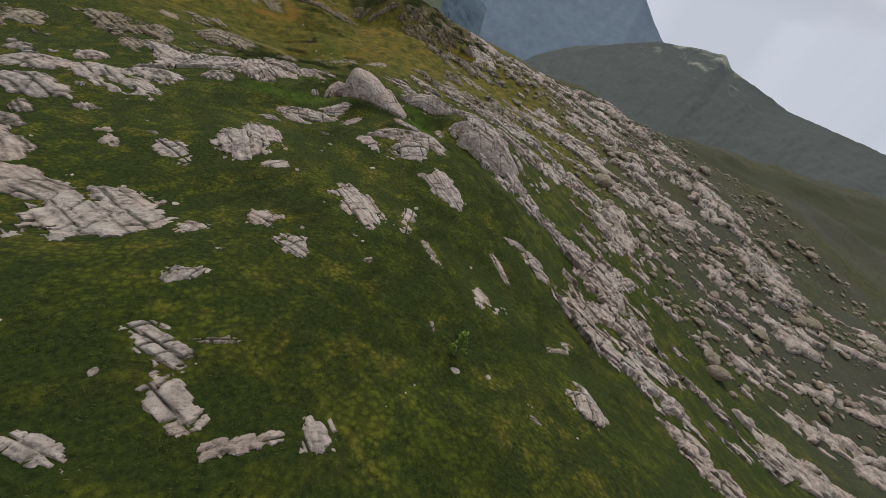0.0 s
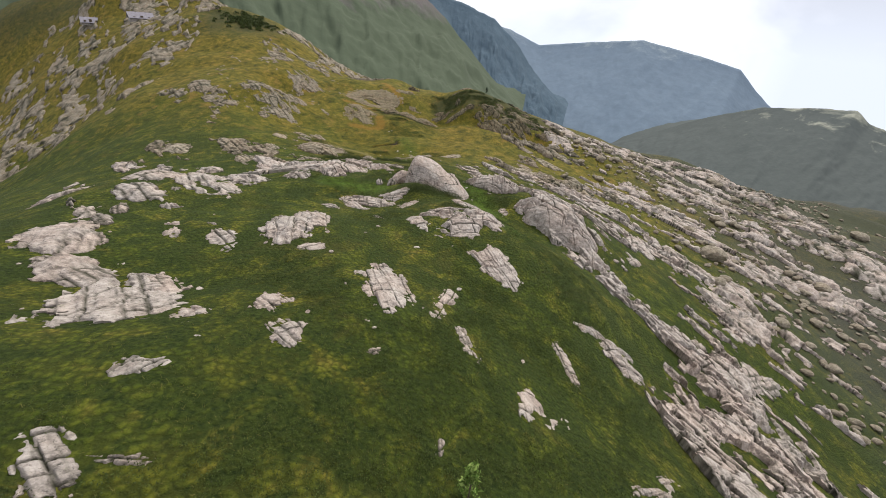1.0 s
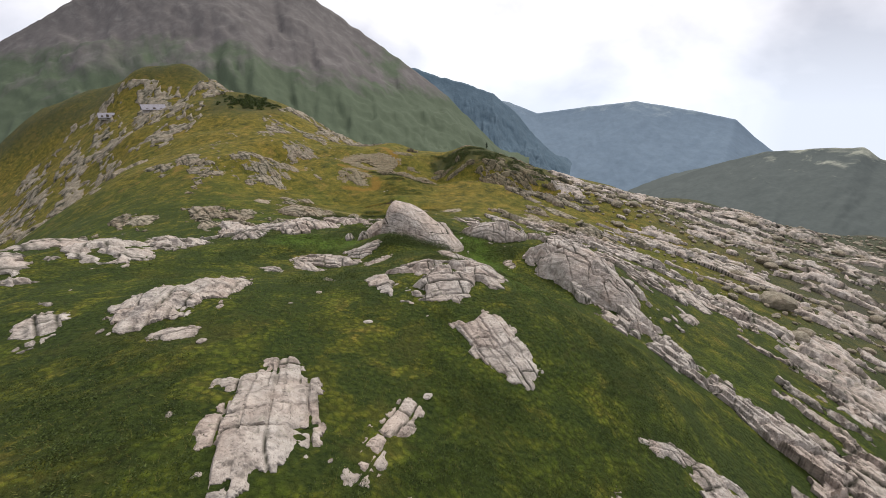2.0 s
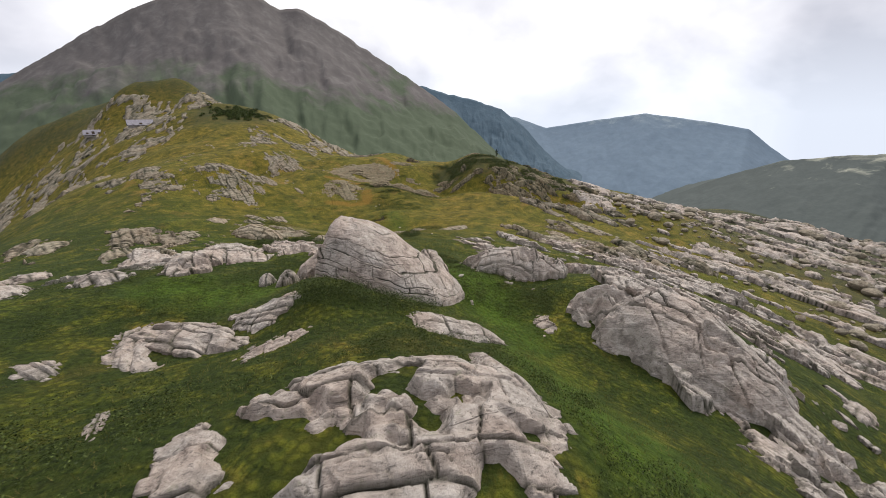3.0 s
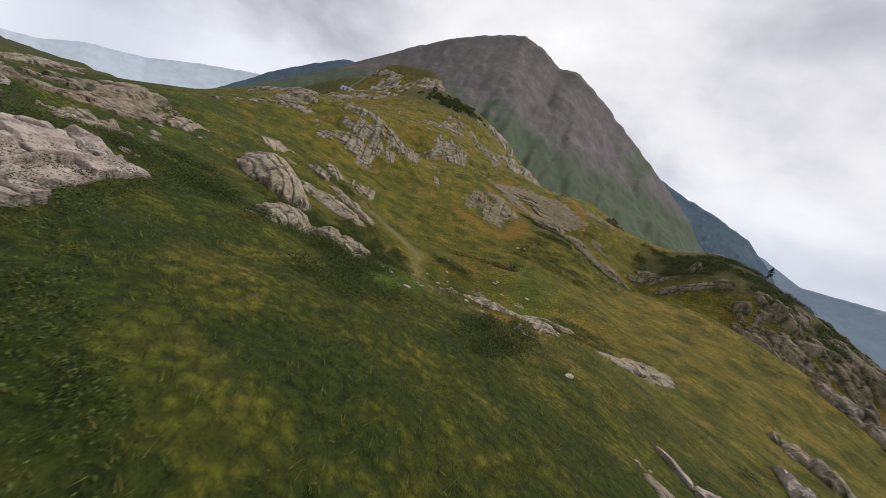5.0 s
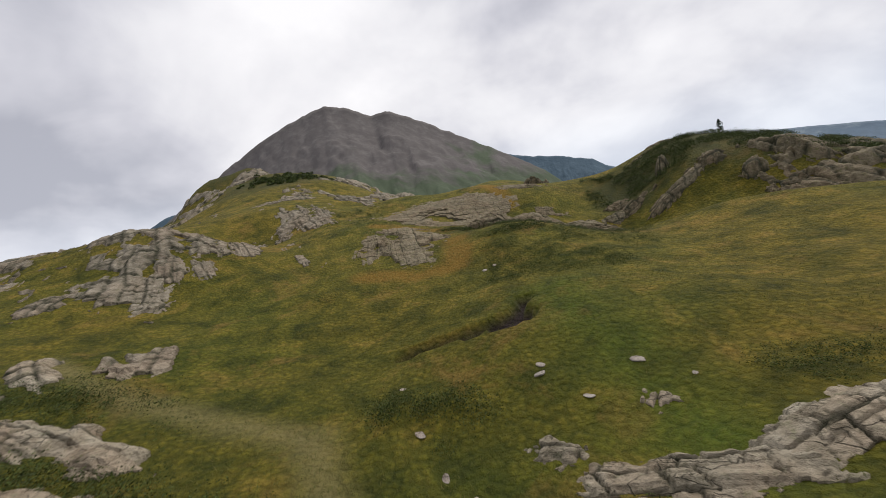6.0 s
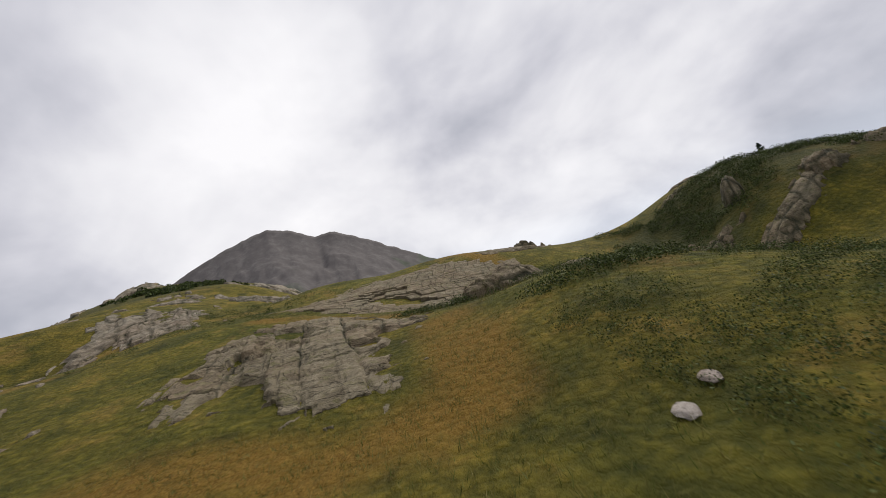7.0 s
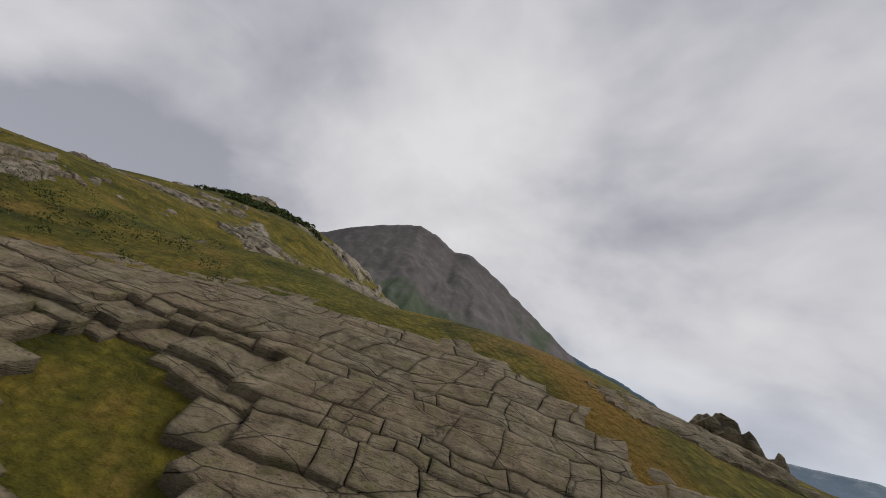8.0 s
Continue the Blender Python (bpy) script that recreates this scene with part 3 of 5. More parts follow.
def rock_mesh(x, y, length, width, turn, height, dome=0.0, block=1.3, tilt=0.0, ragged=0.72, layers=0.5, open_=0.0, pockets=0.4, worn=1.0, lean=0.0, field=None, grain=0.0):
    """Points of bare rock that grows out of the turf: half-length, half-width, the bearing of its long side and its height.
    dome: 1 for a rounded back, 0 for a flat slab; block: the size of its joint blocks; ragged: how uneven its outline is;
    tilt: how far one end stands higher; layers: how strongly it splits into sheets along its length; open_: how far its joints gape;
    pockets: how far turf has grown over it; worn: how round its edges are;
    field: in place of one outline, rock wherever a banded noise along the bearing grain passes this value."""
    global count
    count += 1
    seed = count * 13
    size = math.sqrt(length * width) if field is None else 4.0
    block = min(block, 0.62 * width + 0.12)
    away = from_trail(x, y)
    step = min(0.6, max(0.055, away / 170, 2.6 * size / 190))
    over = 1.5 if field is None else 1.07
    u1, v1 = np.arange(-over * length, over * length + step, step)[None, :], np.arange(-over * width, over * width + step, step)[:, None]
    c, s = math.cos(radians(turn)), math.sin(radians(turn))
    gx, gy = x + c * u1 - s * v1, y + s * u1 + c * v1
    u, v = u1 + 0 * v1, v1 + 0 * u1
    wu, wv = 0.20 * worn * fbm(gx / 1.9, gy / 1.9, 3, seed + 4), 0.30 * worn * fbm(gx / 2.3, gy / 2.3, 3, seed + 7)
    if field is not None:
        gc, gs = math.cos(radians(grain)), math.sin(radians(grain))
        u, v = gc * (gx - x) + gs * (gy - y), gc * (gy - y) - gs * (gx - x)
        c, s = gc, gs
    gap, number, mu, mv, who, du, dv = joints(u / (block * 1.9) + wu, v / block + wv, seed)
    gap2, number2, mu2, mv2, who2, du2, dv2 = joints(u / (block * 0.72) + 1.6 * wu + 0.4, v / (block * 0.48) + 1.6 * wv, seed + 2)
    # each small block stands or is missing as a whole, so that the outline steps along the joints
    cu, cv = (mu2 - 0.4) * block * 0.72, mv2 * block * 0.48
    wx, wy = x + c * cu - s * cv, y + s * cu + c * cv
    full = np.hypot(u1 / length, v1 / width) if dome < 0.8 else (np.abs(u1 / length) ** 2.8 + np.abs(v1 / width) ** 2.8) ** (1 / 2.8) * (1 + 0.2 * fbm(gx / 3.5, gy / 3.5, 3, seed + 6))
    rough = fbm(wx / size * 1.5, wy / size * 1.5, 3, seed)
    lobes = fbm(gx / size * 1.7 + 3.1, gy / size * 1.7, 4, seed + 61, 0.6) + 0.5 * min(1, 0.3 / height) * fbm(gx / 0.75, gy / 0.75, 3, seed + 63, 0.65)
    r = np.hypot((0.35 * cu + 0.65 * u) / length, (0.35 * cv + 0.65 * v) / width)
    r = r * (1 + 0.45 * ragged * rough + 0.75 * ragged * lobes) + ragged * (0.16 * (who2 - 0.5) + 0.12 * (who - 0.5))
    r = r + np.clip(np.maximum(full - 1.25, 0) * 4, 0, 2)
    if field is not None:
        gc, gs = math.cos(radians(grain)), math.sin(radians(grain))
        al, ac = gc * wx + gs * wy, gc * wy - gs * wx
        f = 0.62 * fbm(al / 13, ac / 5.5, 4, 301) + 0.38 * fbm(al / 4.5, ac / 1.5, 3, 307) + 0.10 * (who2 - 0.5)
        r = np.where(np.maximum(np.abs(u1 / length), np.abs(v1 / width)) < 1.035, np.clip(1 - 2.6 * (f - field), 0, 3), 3.0)
    bald = np.clip(pockets * (fbm(gx / 2.1, gy / 1.7, 4, seed + 21) * 4.5 - 0.5), 0, 1)
    for hx, hy, hr in HOLLOWS if y > 60 else ():
        bald = np.maximum(bald, np.clip(1.5 - np.hypot(gx - hx, gy - hy) / hr * (1 + 1.2 * lobes), 0, 1))
    r = np.where(dome > 0.8, full + 0 * r, r)
    stands = (r < 1.0) & (bald < 0.97)
    back = np.clip(1 - np.minimum(full, 1.0) ** 2.1, 0, 1) ** (0.6 if dome < 0.8 else 0.85)
    flat = np.clip((1.04 - r) / 0.75, 0, 1) ** 0.65
    amount = np.clip(height * 0.9, 0.07, 0.8) * (1 - 0.6 * dome) * np.clip(0.35 + 1.3 * (1 - r), 0.2, 1)
    z = height * (dome * back + (1 - dome) * flat) * (1 + tilt * u1 / length + lean * v1 / width)
    z = z + (0.04 * height * np.sin(12.5 * z / height + 2 * fbm(gx / 3, gy / 3, 2, seed)) if dome > 0.8 else 0)
    z = z + amount * ((0.30 if dome < 0.8 else 0.8) * (who - 0.5) + 0.15 * (who2 - 0.5) + 0.35 * (lattice(number, number * 0, seed + 31) - 0.4) * dv + 0.16 * (lattice(number, number * 0 + 5, seed) - 0.5) * du)
    z = z + 0.06 * layers * ((dv2 + 0.5) % 1.0 - 0.5) * min(1, block)
    z = z + 0.05 * fbm(u / 2.0, v / 0.25, 3, seed + 5) * min(1, block) + 0.05 * fbm(gx / 0.5, gy / 0.5, 3, seed + 8)
    z = z + dome * 0.10 * height * fbm(gx / 2.4, gy / 2.4, 3, seed + 9)
    wide, wide2 = gap * block, gap2 * block * 0.4
    shown = value(gx / 1.3, gy / 1.3, seed + 41) > 0.42
    deep = np.clip(1.2 - wide / max(0.018 + open_, 0.8 * step), 0, 1)
    fine = np.clip(1 - wide2 / max(0.022, 0.6 * step), 0, 1) * shown
    z = z - worn * (0.035 * np.clip(1 - wide / 0.11, 0, 1) ** 2 + 0.015 * np.clip(1 - wide2 / 0.06, 0, 1) ** 2)
    z = z - (0.14 * deep + 0.05 * fine) * np.clip(amount * 1.6, 0.45, 1.0)
    # turf creeps over the low places
    z = z - bald * (height * 1.15 + 0.22)
    z = np.where(stands, z, -(0.25 + away / 26))
    return gx, gy, ground_z(gx, gy) + z - 0.03, stands, np.clip((0.95 * deep**1.2 + 0.6 * fine) * np.clip(3.0 * value(gx / 1.9, gy / 1.9, seed + 71) - 0.6, 0, 1), 0, 1), number


ROCK_LABELS = ("weathered grey outcrop of jointed rock set in the turf", "pale lichen-grey rock slab showing through the grass", "pinkish-grey rock rib with dark cracks in the turf")


STANDING = []


def islands(mask, least=3):
    """The patches of a mask that do not touch one another."""
    js, is_ = np.nonzero(mask)
    j0, i0 = js.min(), is_.min()
    part_ = mask[j0:js.max() + 1, i0:is_.max() + 1]
    mark = np.where(part_, np.arange(1, part_.size + 1).reshape(part_.shape), 0)
    while True:
        wide = np.pad(mark, 1)
        grown = np.max([wide[1 + dj:wide.shape[0] - 1 + dj, 1 + di:wide.shape[1] - 1 + di] for dj in (-1, 0, 1) for di in (-1, 0, 1)], axis=0)
        grown = np.where(part_, grown, 0)
        if (grown == mark).all():
            break
        mark = grown
    for one in np.unique(mark[mark > 0]):
        if (mark == one).sum() > least:
            whole = np.zeros_like(mask)
            whole[j0:js.max() + 1, i0:is_.max() + 1] = mark == one
            yield whole


def slab_blocks(x, y, length, width, turn, height, dome=0.0, block=1.3, tilt=0.0, ragged=0.6, layers=0.5, open_=0.0, pockets=0.8, worn=1.0, lean=0.0, long_=1.9):
    """An outcrop as its blocks: two slanting sets of joints cut it, each block has its own level, tilt and worn edge.
    Gives the points and faces of every block. lean: how far one side stands higher; long_: how long a block is for its width."""
    global count
    count += 1
    rs = np.random.RandomState(count * 7 + 1)
    size = math.sqrt(length * width)
    block = min(block, 0.62 * width + 0.12)
    c, s = math.cos(radians(turn)), math.sin(radians(turn))
    cell = max(0.09, 0.05 * block + 0.05, from_trail(x, y) / 110)
    blocks = []
    cut = -1.3 * width
    while cut < 1.3 * width:
        deep = block * rs.uniform(0.35, 1.5)
        slant = rs.uniform(-0.25, 0.65)
        at = -1.35 * length - rs.uniform(0, 2) * block
        while at < 1.35 * length:
            run = block * long_ * rs.uniform(0.28, 1.7)
            mu, mv = at + run / 2 + slant * deep / 2, cut + deep / 2
            wx, wy = x + c * mu - s * mv, y + s * mu + c * mv
            r = math.hypot(mu / length, mv / width) * (1 + 0.8 * ragged * float(fbm(wx / size * 1.5, wy / size * 1.5, 3, count))) + ragged * 0.35 * rs.uniform(-0.5, 0.5)
            bald = pockets * (float(fbm(wx / 2.1, wy / 1.6, 3, 21)) * 3.2 - 0.5)
            if r < 1.0 and bald < 0.5 and all(math.hypot(wx - hx, wy - hy) > hr for hx, hy, hr in HOLLOWS):
                gap = (0.004 + open_ + 0.008 * worn) * rs.uniform(0.3, 2.4)
                corner = rs.uniform(0, 0.05 * worn + 0.012, (4, 2)) ** 1.3 * block
                na, nb = max(3, int(run / cell)), max(3, int(deep / cell))
                f, g = np.meshgrid(np.linspace(0, 1, na + 1), np.linspace(0, 1, nb + 1))
                f0 = (gap + corner[0, 0] * (1 - g) + corner[1, 0] * g) / run
                f1 = 1 - (gap + corner[2, 0] * (1 - g) + corner[3, 0] * g) / run
                g0 = (gap + corner[0, 1] * (1 - f) + corner[2, 1] * f) / deep
                g1 = 1 - (gap + corner[1, 1] * (1 - f) + corner[3, 1] * f) / deep
                ff, gg = f0 + (f1 - f0) * f, g0 + (g1 - g0) * g
                u, v = at + ff * run + slant * gg * deep, cut + gg * deep
                rim = np.minimum(np.minimum(f, 1 - f) * run, np.minimum(g, 1 - g) * deep)
                sunk = min([1.0] + [0.1 + 0.7 * max(0, math.hypot(wx - hx, wy - hy) - hr) for hx, hy, hr in HOLLOWS])
                own = (rs.uniform(-0.5, 0.5), rs.uniform(-0.35, 0.65) * layers * 2, rs.uniform(-0.5, 0.5), rs.uniform(0, 1))
                blocks.append((u, v, rim, own, r, (f - 0.5, g - 0.5), sunk))
            at += run
        cut += deep
    made = []
    for u, v, rim, own, r, (df, dg), sunk in blocks:
        bend = 0.8
        bu = u + bend * block * (0.30 * fbm(u / 1.7, v / 1.7, 2, count) + 0.10 * fbm(u / 0.4, v / 0.4, 2, count + 1))
        bv = v + bend * block * (0.40 * fbm(u / 2.4, v / 2.4, 2, count + 3) + 0.12 * fbm(u / 0.5, v / 0.5, 2, count + 5))
        full = np.hypot(u / length, v / width)
        inside = np.clip(1 - full**2.2, 0, 1) ** 0.6
        level = height * (dome * inside + (1 - dome) * np.clip((1.04 - 0.3 * r - 0.7 * np.minimum(full, 1.0)) / 0.75, 0.05, 1) ** 0.65) * (1 + tilt * u / length + lean * v / width)
        amount = min(0.8, max(0.06, height * 0.8)) * (1 - 0.85 * dome)
        level = level * sunk
        z = level + amount * (0.24 * own[0] + 0.26 * own[1] * dg + 0.14 * own[2] * df)
        z = z + 0.06 * min(1, block) * fbm(u / 1.8, v / 0.22, 3, count + 5) + 0.035 * fbm(u / 0.4, v / 0.4, 3, count + 8) + dome * 0.09 * height * fbm(u / 2.4, v / 2.4, 3, count + 9)
        z = z - 0.02 * worn * (rim < 0.01) - 0.012
        gx, gy = x + c * bu - s * bv, y + s * bu + c * bv
        made.append((gx, gy, z, 0 * rim + 0.15 * own[3] * (rim < 0.01)))
    if made:
        # the turf's height under all blocks at once
        flat = ground_z(np.concatenate([m[0].ravel() for m in made]), np.concatenate([m[1].ravel() for m in made]))
        start = 0
        for gx, gy, z, joint in made:
            n = gx.size
            base = flat[start:start + n].reshape(gx.shape)
            start += n
            nb, na = gx.shape
            top = np.stack([gx, gy, base + z], -1).reshape(-1, 3)
            order = np.concatenate([np.arange(na), np.arange(2 * na - 1, nb * na, na), np.arange(nb * na - 2, nb * na - na - 1, -1), np.arange(nb * na - 2 * na, 0, -na)])
            foot = top[order].copy()
            foot[:, 2] = np.minimum(base.ravel()[order] - 0.12, foot[:, 2] - 0.12)
            i = np.arange((nb - 1) * (na - 1))
            a = i // (na - 1) * na + i % (na - 1)
            k = np.arange(len(order))
            nxt = (k + 1) % len(order)
            faces = np.concatenate([np.stack([a, a + 1, a + na + 1, a + na], 1), np.stack([order, n + k, n + nxt, order[nxt]], 1)])
            # the joint value rises down each block's sides, so they darken towards the foot
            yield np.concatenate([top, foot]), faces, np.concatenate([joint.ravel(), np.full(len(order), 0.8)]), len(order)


def faces_mesh(name, co, faces, mat, joint, sides):
    me = bpy.data.meshes.new(name)
    me.vertices.add(len(co))
    me.vertices.foreach_set("co", np.ascontiguousarray(co, np.float32).ravel())
    me.loops.add(faces.size)
    me.loops.foreach_set("vertex_index", np.ascontiguousarray(faces, np.int32).ravel())
    me.polygons.add(len(faces))
    me.polygons.foreach_set("loop_start", np.arange(0, faces.size, 4, dtype=np.int32))
    me.polygons.foreach_set("loop_total", np.full(len(faces), 4, np.int32))
    smooth = np.arange(len(faces)) < len(faces) - sides
    me.polygons.foreach_set("use_smooth", smooth)
    att = me.attributes.new("joint", "FLOAT", "POINT")
    att.data.foreach_set("value", joint.astype(np.float32))
    me.update()
    me.materials.append(mat)
    return new(name, me)


def outcrop(x, y, length, width, turn, height, label="", group="outcrops in the turf", blocks=False, **more):
    mat = ROCK if y < 26 else MEADOW_ROCK if y < 56 else CREST_ROCK if abs(x + 11) < 13 or x > 3 and y > 74 else SLOPE_ROCK
    STANDING.append((x, y, length, width, turn))
    near = from_trail(x, y)
    if blocks == "slabs":
        ob = new("rock_outcrop")
        ob.location = (x, y, float(ground_z(x, y)))
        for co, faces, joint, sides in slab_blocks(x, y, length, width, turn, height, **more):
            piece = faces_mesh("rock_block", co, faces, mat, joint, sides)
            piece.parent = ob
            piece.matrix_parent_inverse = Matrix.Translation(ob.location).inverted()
    else:
        gx, gy, z, keep, joint, who = rock_mesh(x, y, length, width, turn, height, **more)
        if not blocks and (length < 1.2 or near > 15):
            ob = sheet("rock_outcrop", gx, gy, z, mat, keep, {"joint": joint})
        else:
            # the joints part a near outcrop into its blocks
            ob = new("rock_outcrop")
            ob.location = (x, y, float(ground_z(x, y)))
            square = keep[:-1, :-1] | keep[1:, :-1] | keep[:-1, 1:] | keep[1:, 1:]
            owner = who[:-1, :-1]
            for one in np.unique(owner[square]):
                for mine in islands(square & (owner == one)):
                    piece = sheet("rock_block", gx, gy, z, mat, keep, {"joint": joint}, mine)
                    piece.parent = ob
                    piece.matrix_parent_inverse = Matrix.Translation(ob.location).inverted()
    return tagged(ob, label or ROCK_LABELS[count % 3], "rock", group)


def bedrock(x, y, length, width, height, field, grain, group, label=""):
    """The outcrops of one stretch of a slope, each an object of its own."""
    gx, gy, z, keep, joint, who = rock_mesh(x, y, length, width, 0, height, field=field, grain=grain, block=1.2, pockets=0.45)
    mat = ROCK if y < 26 or x > 0 else SLOPE_ROCK
    square = keep[:-1, :-1] | keep[1:, :-1] | keep[:-1, 1:] | keep[1:, 1:]
    for k, mine in enumerate(islands(square, 9) if square.any() else ()):
        if mine.sum() < 60:
            # the smallest ones are joined
            js, is_ = np.nonzero(mine)
            n = z.shape[1]
            quads = np.stack([js * n + is_, js * n + is_ + 1, js * n + is_ + n + 1, js * n + is_ + n], 1)
            used, quads = np.unique(quads, return_inverse=True)
            co = np.stack([gx, gy, z], -1).reshape(-1, 3)[used]
            SMALL.setdefault(mat.name, []).append((co, quads.reshape(-1, 4), joint.reshape(-1)[used]))
            continue
        ob = sheet("rock_outcrop", gx, gy, z, mat, keep, {"joint": joint}, mine)
        tagged(ob, label or ROCK_LABELS[k % 3], "rock", group)


SMALL = {}


def small_outcrops(mat, label):
    rows = SMALL.get(mat.name, [])
    start = np.cumsum([0] + [len(r[0]) for r in rows])
    mesh_of("small_outcrops", np.concatenate([r[0] for r in rows]), np.concatenate([r[1] + k for r, k in zip(rows, start)]), mat, label, "rock", {"joint": np.concatenate([r[2] for r in rows])})


def outcrops_joined(name, label, rows, **more):
    """Many far outcrops as one object."""
    parts = [rock_mesh(*row, **more) for row in rows]
    co, quads, joint, base = [], [], [], 0
    for gx, gy, z, keep, jo, who in parts:
        ny, nx = z.shape
        i = np.arange((ny - 1) * (nx - 1))
        a = i // (nx - 1) * nx + i % (nx - 1)
        q = np.stack([a, a + 1, a + nx + 1, a + nx], 1)
        q = q[keep.reshape(-1)[q].any(1)]
        co.append(np.stack([gx, gy, z], -1).reshape(-1, 3))
        joint.append(jo.reshape(-1))
        quads.append(q + base)
        base += z.size
    return mesh_of(name, np.concatenate(co), np.concatenate(quads), ROCK if rows[0][0] > 0 else SLOPE_ROCK, label, "rock", {"joint": np.concatenate(joint)})


def mesh_of(name, co, faces, mat, label, category, attributes=None, smooth=True):
    """An object of kind stuff from points and faces of one size."""
    k = faces.shape[1]
    me = bpy.data.meshes.new(name)
    me.vertices.add(len(co))
    me.vertices.foreach_set("co", np.ascontiguousarray(co, np.float32).ravel())
    me.loops.add(k * len(faces))
    me.loops.foreach_set("vertex_index", np.ascontiguousarray(faces, np.int32).ravel())
    me.polygons.add(len(faces))
    me.polygons.foreach_set("loop_start", np.arange(0, k * len(faces), k, dtype=np.int32))
    me.polygons.foreach_set("loop_total", np.full(len(faces), k, np.int32))
    me.polygons.foreach_set("use_smooth", np.full(len(faces), smooth, bool))
    for key, val in (attributes or {}).items():
        att = me.attributes.new(key, "FLOAT", "POINT")
        att.data.foreach_set("value", val.astype(np.float32))
    me.update()
    me.materials.append(mat)
    return tagged(new(name, me), label, category, kind="stuff")


def rock_dome(x, y, along_x, along_y, height, mat):
    """The great whaleback: steep at its western end, sinking to the east in a long back, its steep front split into ledges by
    wavering level cracks. Every block between the cracks is a part."""
    ob = new("rock_dome")
    ob.location = (x, y, float(ground_z(x, y)))
    na, ns = 820, 300
    a = np.linspace(0, 2 * np.pi, na)[:, None]
    s = np.linspace(0, 1, ns)[None, :]
    ca, sa = np.cos(a), np.sin(a)
    rim = 1 / (np.abs(ca) ** 2.7 + np.abs(sa) ** 2.7) ** (1 / 2.7)
    rim = rim * (1 + 0.05 * fbm(ca * 2 + 5, sa * 2 + 5, 3, 401) + 0.03 * fbm(ca * 7, sa * 7 + 9, 3, 403))
    rim = rim * (1 - 0.13 * np.clip(-2 * ca * sa, 0, 1) * (ca > 0))
    # outlines narrow towards a crown that lies near the western end
    lean_x, lean_y = -0.66 * along_x, 0.0
    wide = (1 - s ** (2.6 - 0.7 * np.clip(-sa, 0, 1) - 0.5 * np.clip(ca, 0, 1))) ** 0.62
    px = along_x * rim * ca * wide + lean_x * (1 - wide)
    py = along_y * rim * sa * wide + lean_y * (1 - wide)
    crown = np.interp(px / along_x, [-1.05, -0.86, -0.66, -0.32, 0.1, 0.5, 0.8, 1.05], [0.86, 0.95, 1.0, 0.98, 0.86, 0.67, 0.48, 0.30])
    up = height * crown * s ** 0.92
    n1 = fbm(px / 1.5 + 7, py / 1.5 + up * 0.7, 4, 411)
    # level cracks, which dip eastwards and waver, and steep ones on the front
    lift = up + 0.16 * px + 0.30 * fbm(px / 1.5, py / 1.6, 4, 421) + 0.05 * fbm(px / 0.35, py / 0.35 + up, 3, 423)
    cuts = np.array([0.22, 0.58, 0.80, 1.30, 1.85, 2.75]) * height / 3.3
    layer = np.searchsorted(cuts, lift.ravel()).reshape(lift.shape)
    gap = np.abs(lift[..., None] - cuts).min(-1)
    run = px * 1.0 + 0.35 * py + 0.22 * fbm(px / 0.9, up / 0.9, 3, 431) + 3.3 * lattice(layer, layer * 0, 47)
    step = np.array([1.5, 1.15, 1.3, 1.9, 2.4, 3.4, 5.5])[layer]
    sector = np.floor(run / step).astype(int)
    gap2 = np.abs(run / step - np.round(run / step)) * step
    main = np.abs(lift - cuts[3]) < 0.2
    open1 = np.clip(3.0 * value(px / 1.1, py / 1.1 + layer, 441) - np.where(main, 0.4, 1.1), 0.0, 1)
    open2 = np.clip(3.2 * value(px / 0.9 + layer, up / 0.9, 443) - 1.1, 0.0, 1) * (layer < 5)
    groove = np.maximum(np.clip(1.3 - gap / np.where(main, 0.03, 0.022), 0, 1) * open1, np.clip(1.3 - gap2 / 0.03, 0, 1) * open2)
    # a net of finer cracks on the steep front
    net = joints((px + 0.35 * py) / 0.75 + 0.4 * n1, lift / 0.42 + 0.3 * fbm(px / 0.8, lift / 0.6, 3, 471), 29)[0] * 0.42
    fine = np.clip(1.3 - net / 0.020, 0, 1) * np.clip(3.6 * value(px / 0.9, lift / 0.7, 473) - 1.25, 0, 1) * np.clip((0.72 - s) * 8, 0, 1)
    groove = np.maximum(groove, 0.6 * fine)
    soft = np.maximum(0.6 * np.clip(1 - gap / 0.12, 0, 1) ** 2 * open1, np.clip(1 - gap2 / 0.13, 0, 1) ** 2 * open2)
    # each ledge stands a little farther out than the one above it
    ledge = 0.07 * (lattice(layer, sector, 451) - 0.5) + 0.30 * (layer < 4) * (1 - s) ** 0.7
    out = 0.10 * n1 + ledge - 0.065 * groove - 0.020 * soft + 0.030 * fbm(px / 0.28 + up, py / 0.28, 3, 461) + 0.014 * fbm(lift * 9, px * 0.7 + py * 0.7, 3, 463)
    nx, ny = ca * rim, sa * rim
    long_ = np.hypot(nx, ny)
    flat = np.clip(1 - s, 0.0, 1) ** 0.5
    px, py = px + out * flat * nx / long_, py + out * flat * ny / long_
    up = up + out * (1 - flat) * 0.8 + 0.05 * n1 * s
    # its foot spreads out into the turf, farthest at the south-eastern corner
    foot = np.clip(1 - s / 0.42, 0, 1) ** 1.7 * 0.10
    px, py = px + foot * nx / long_, py + foot * ny / long_
    gx, gy = x + px, y + py
    gz = np.where(s < 0.02, ground_z(gx, gy) - 0.5, ground_z(x + 0.5 * px, y + 0.5 * py) * 0.5 + 0.5 * ground_z(gx, gy) + up)
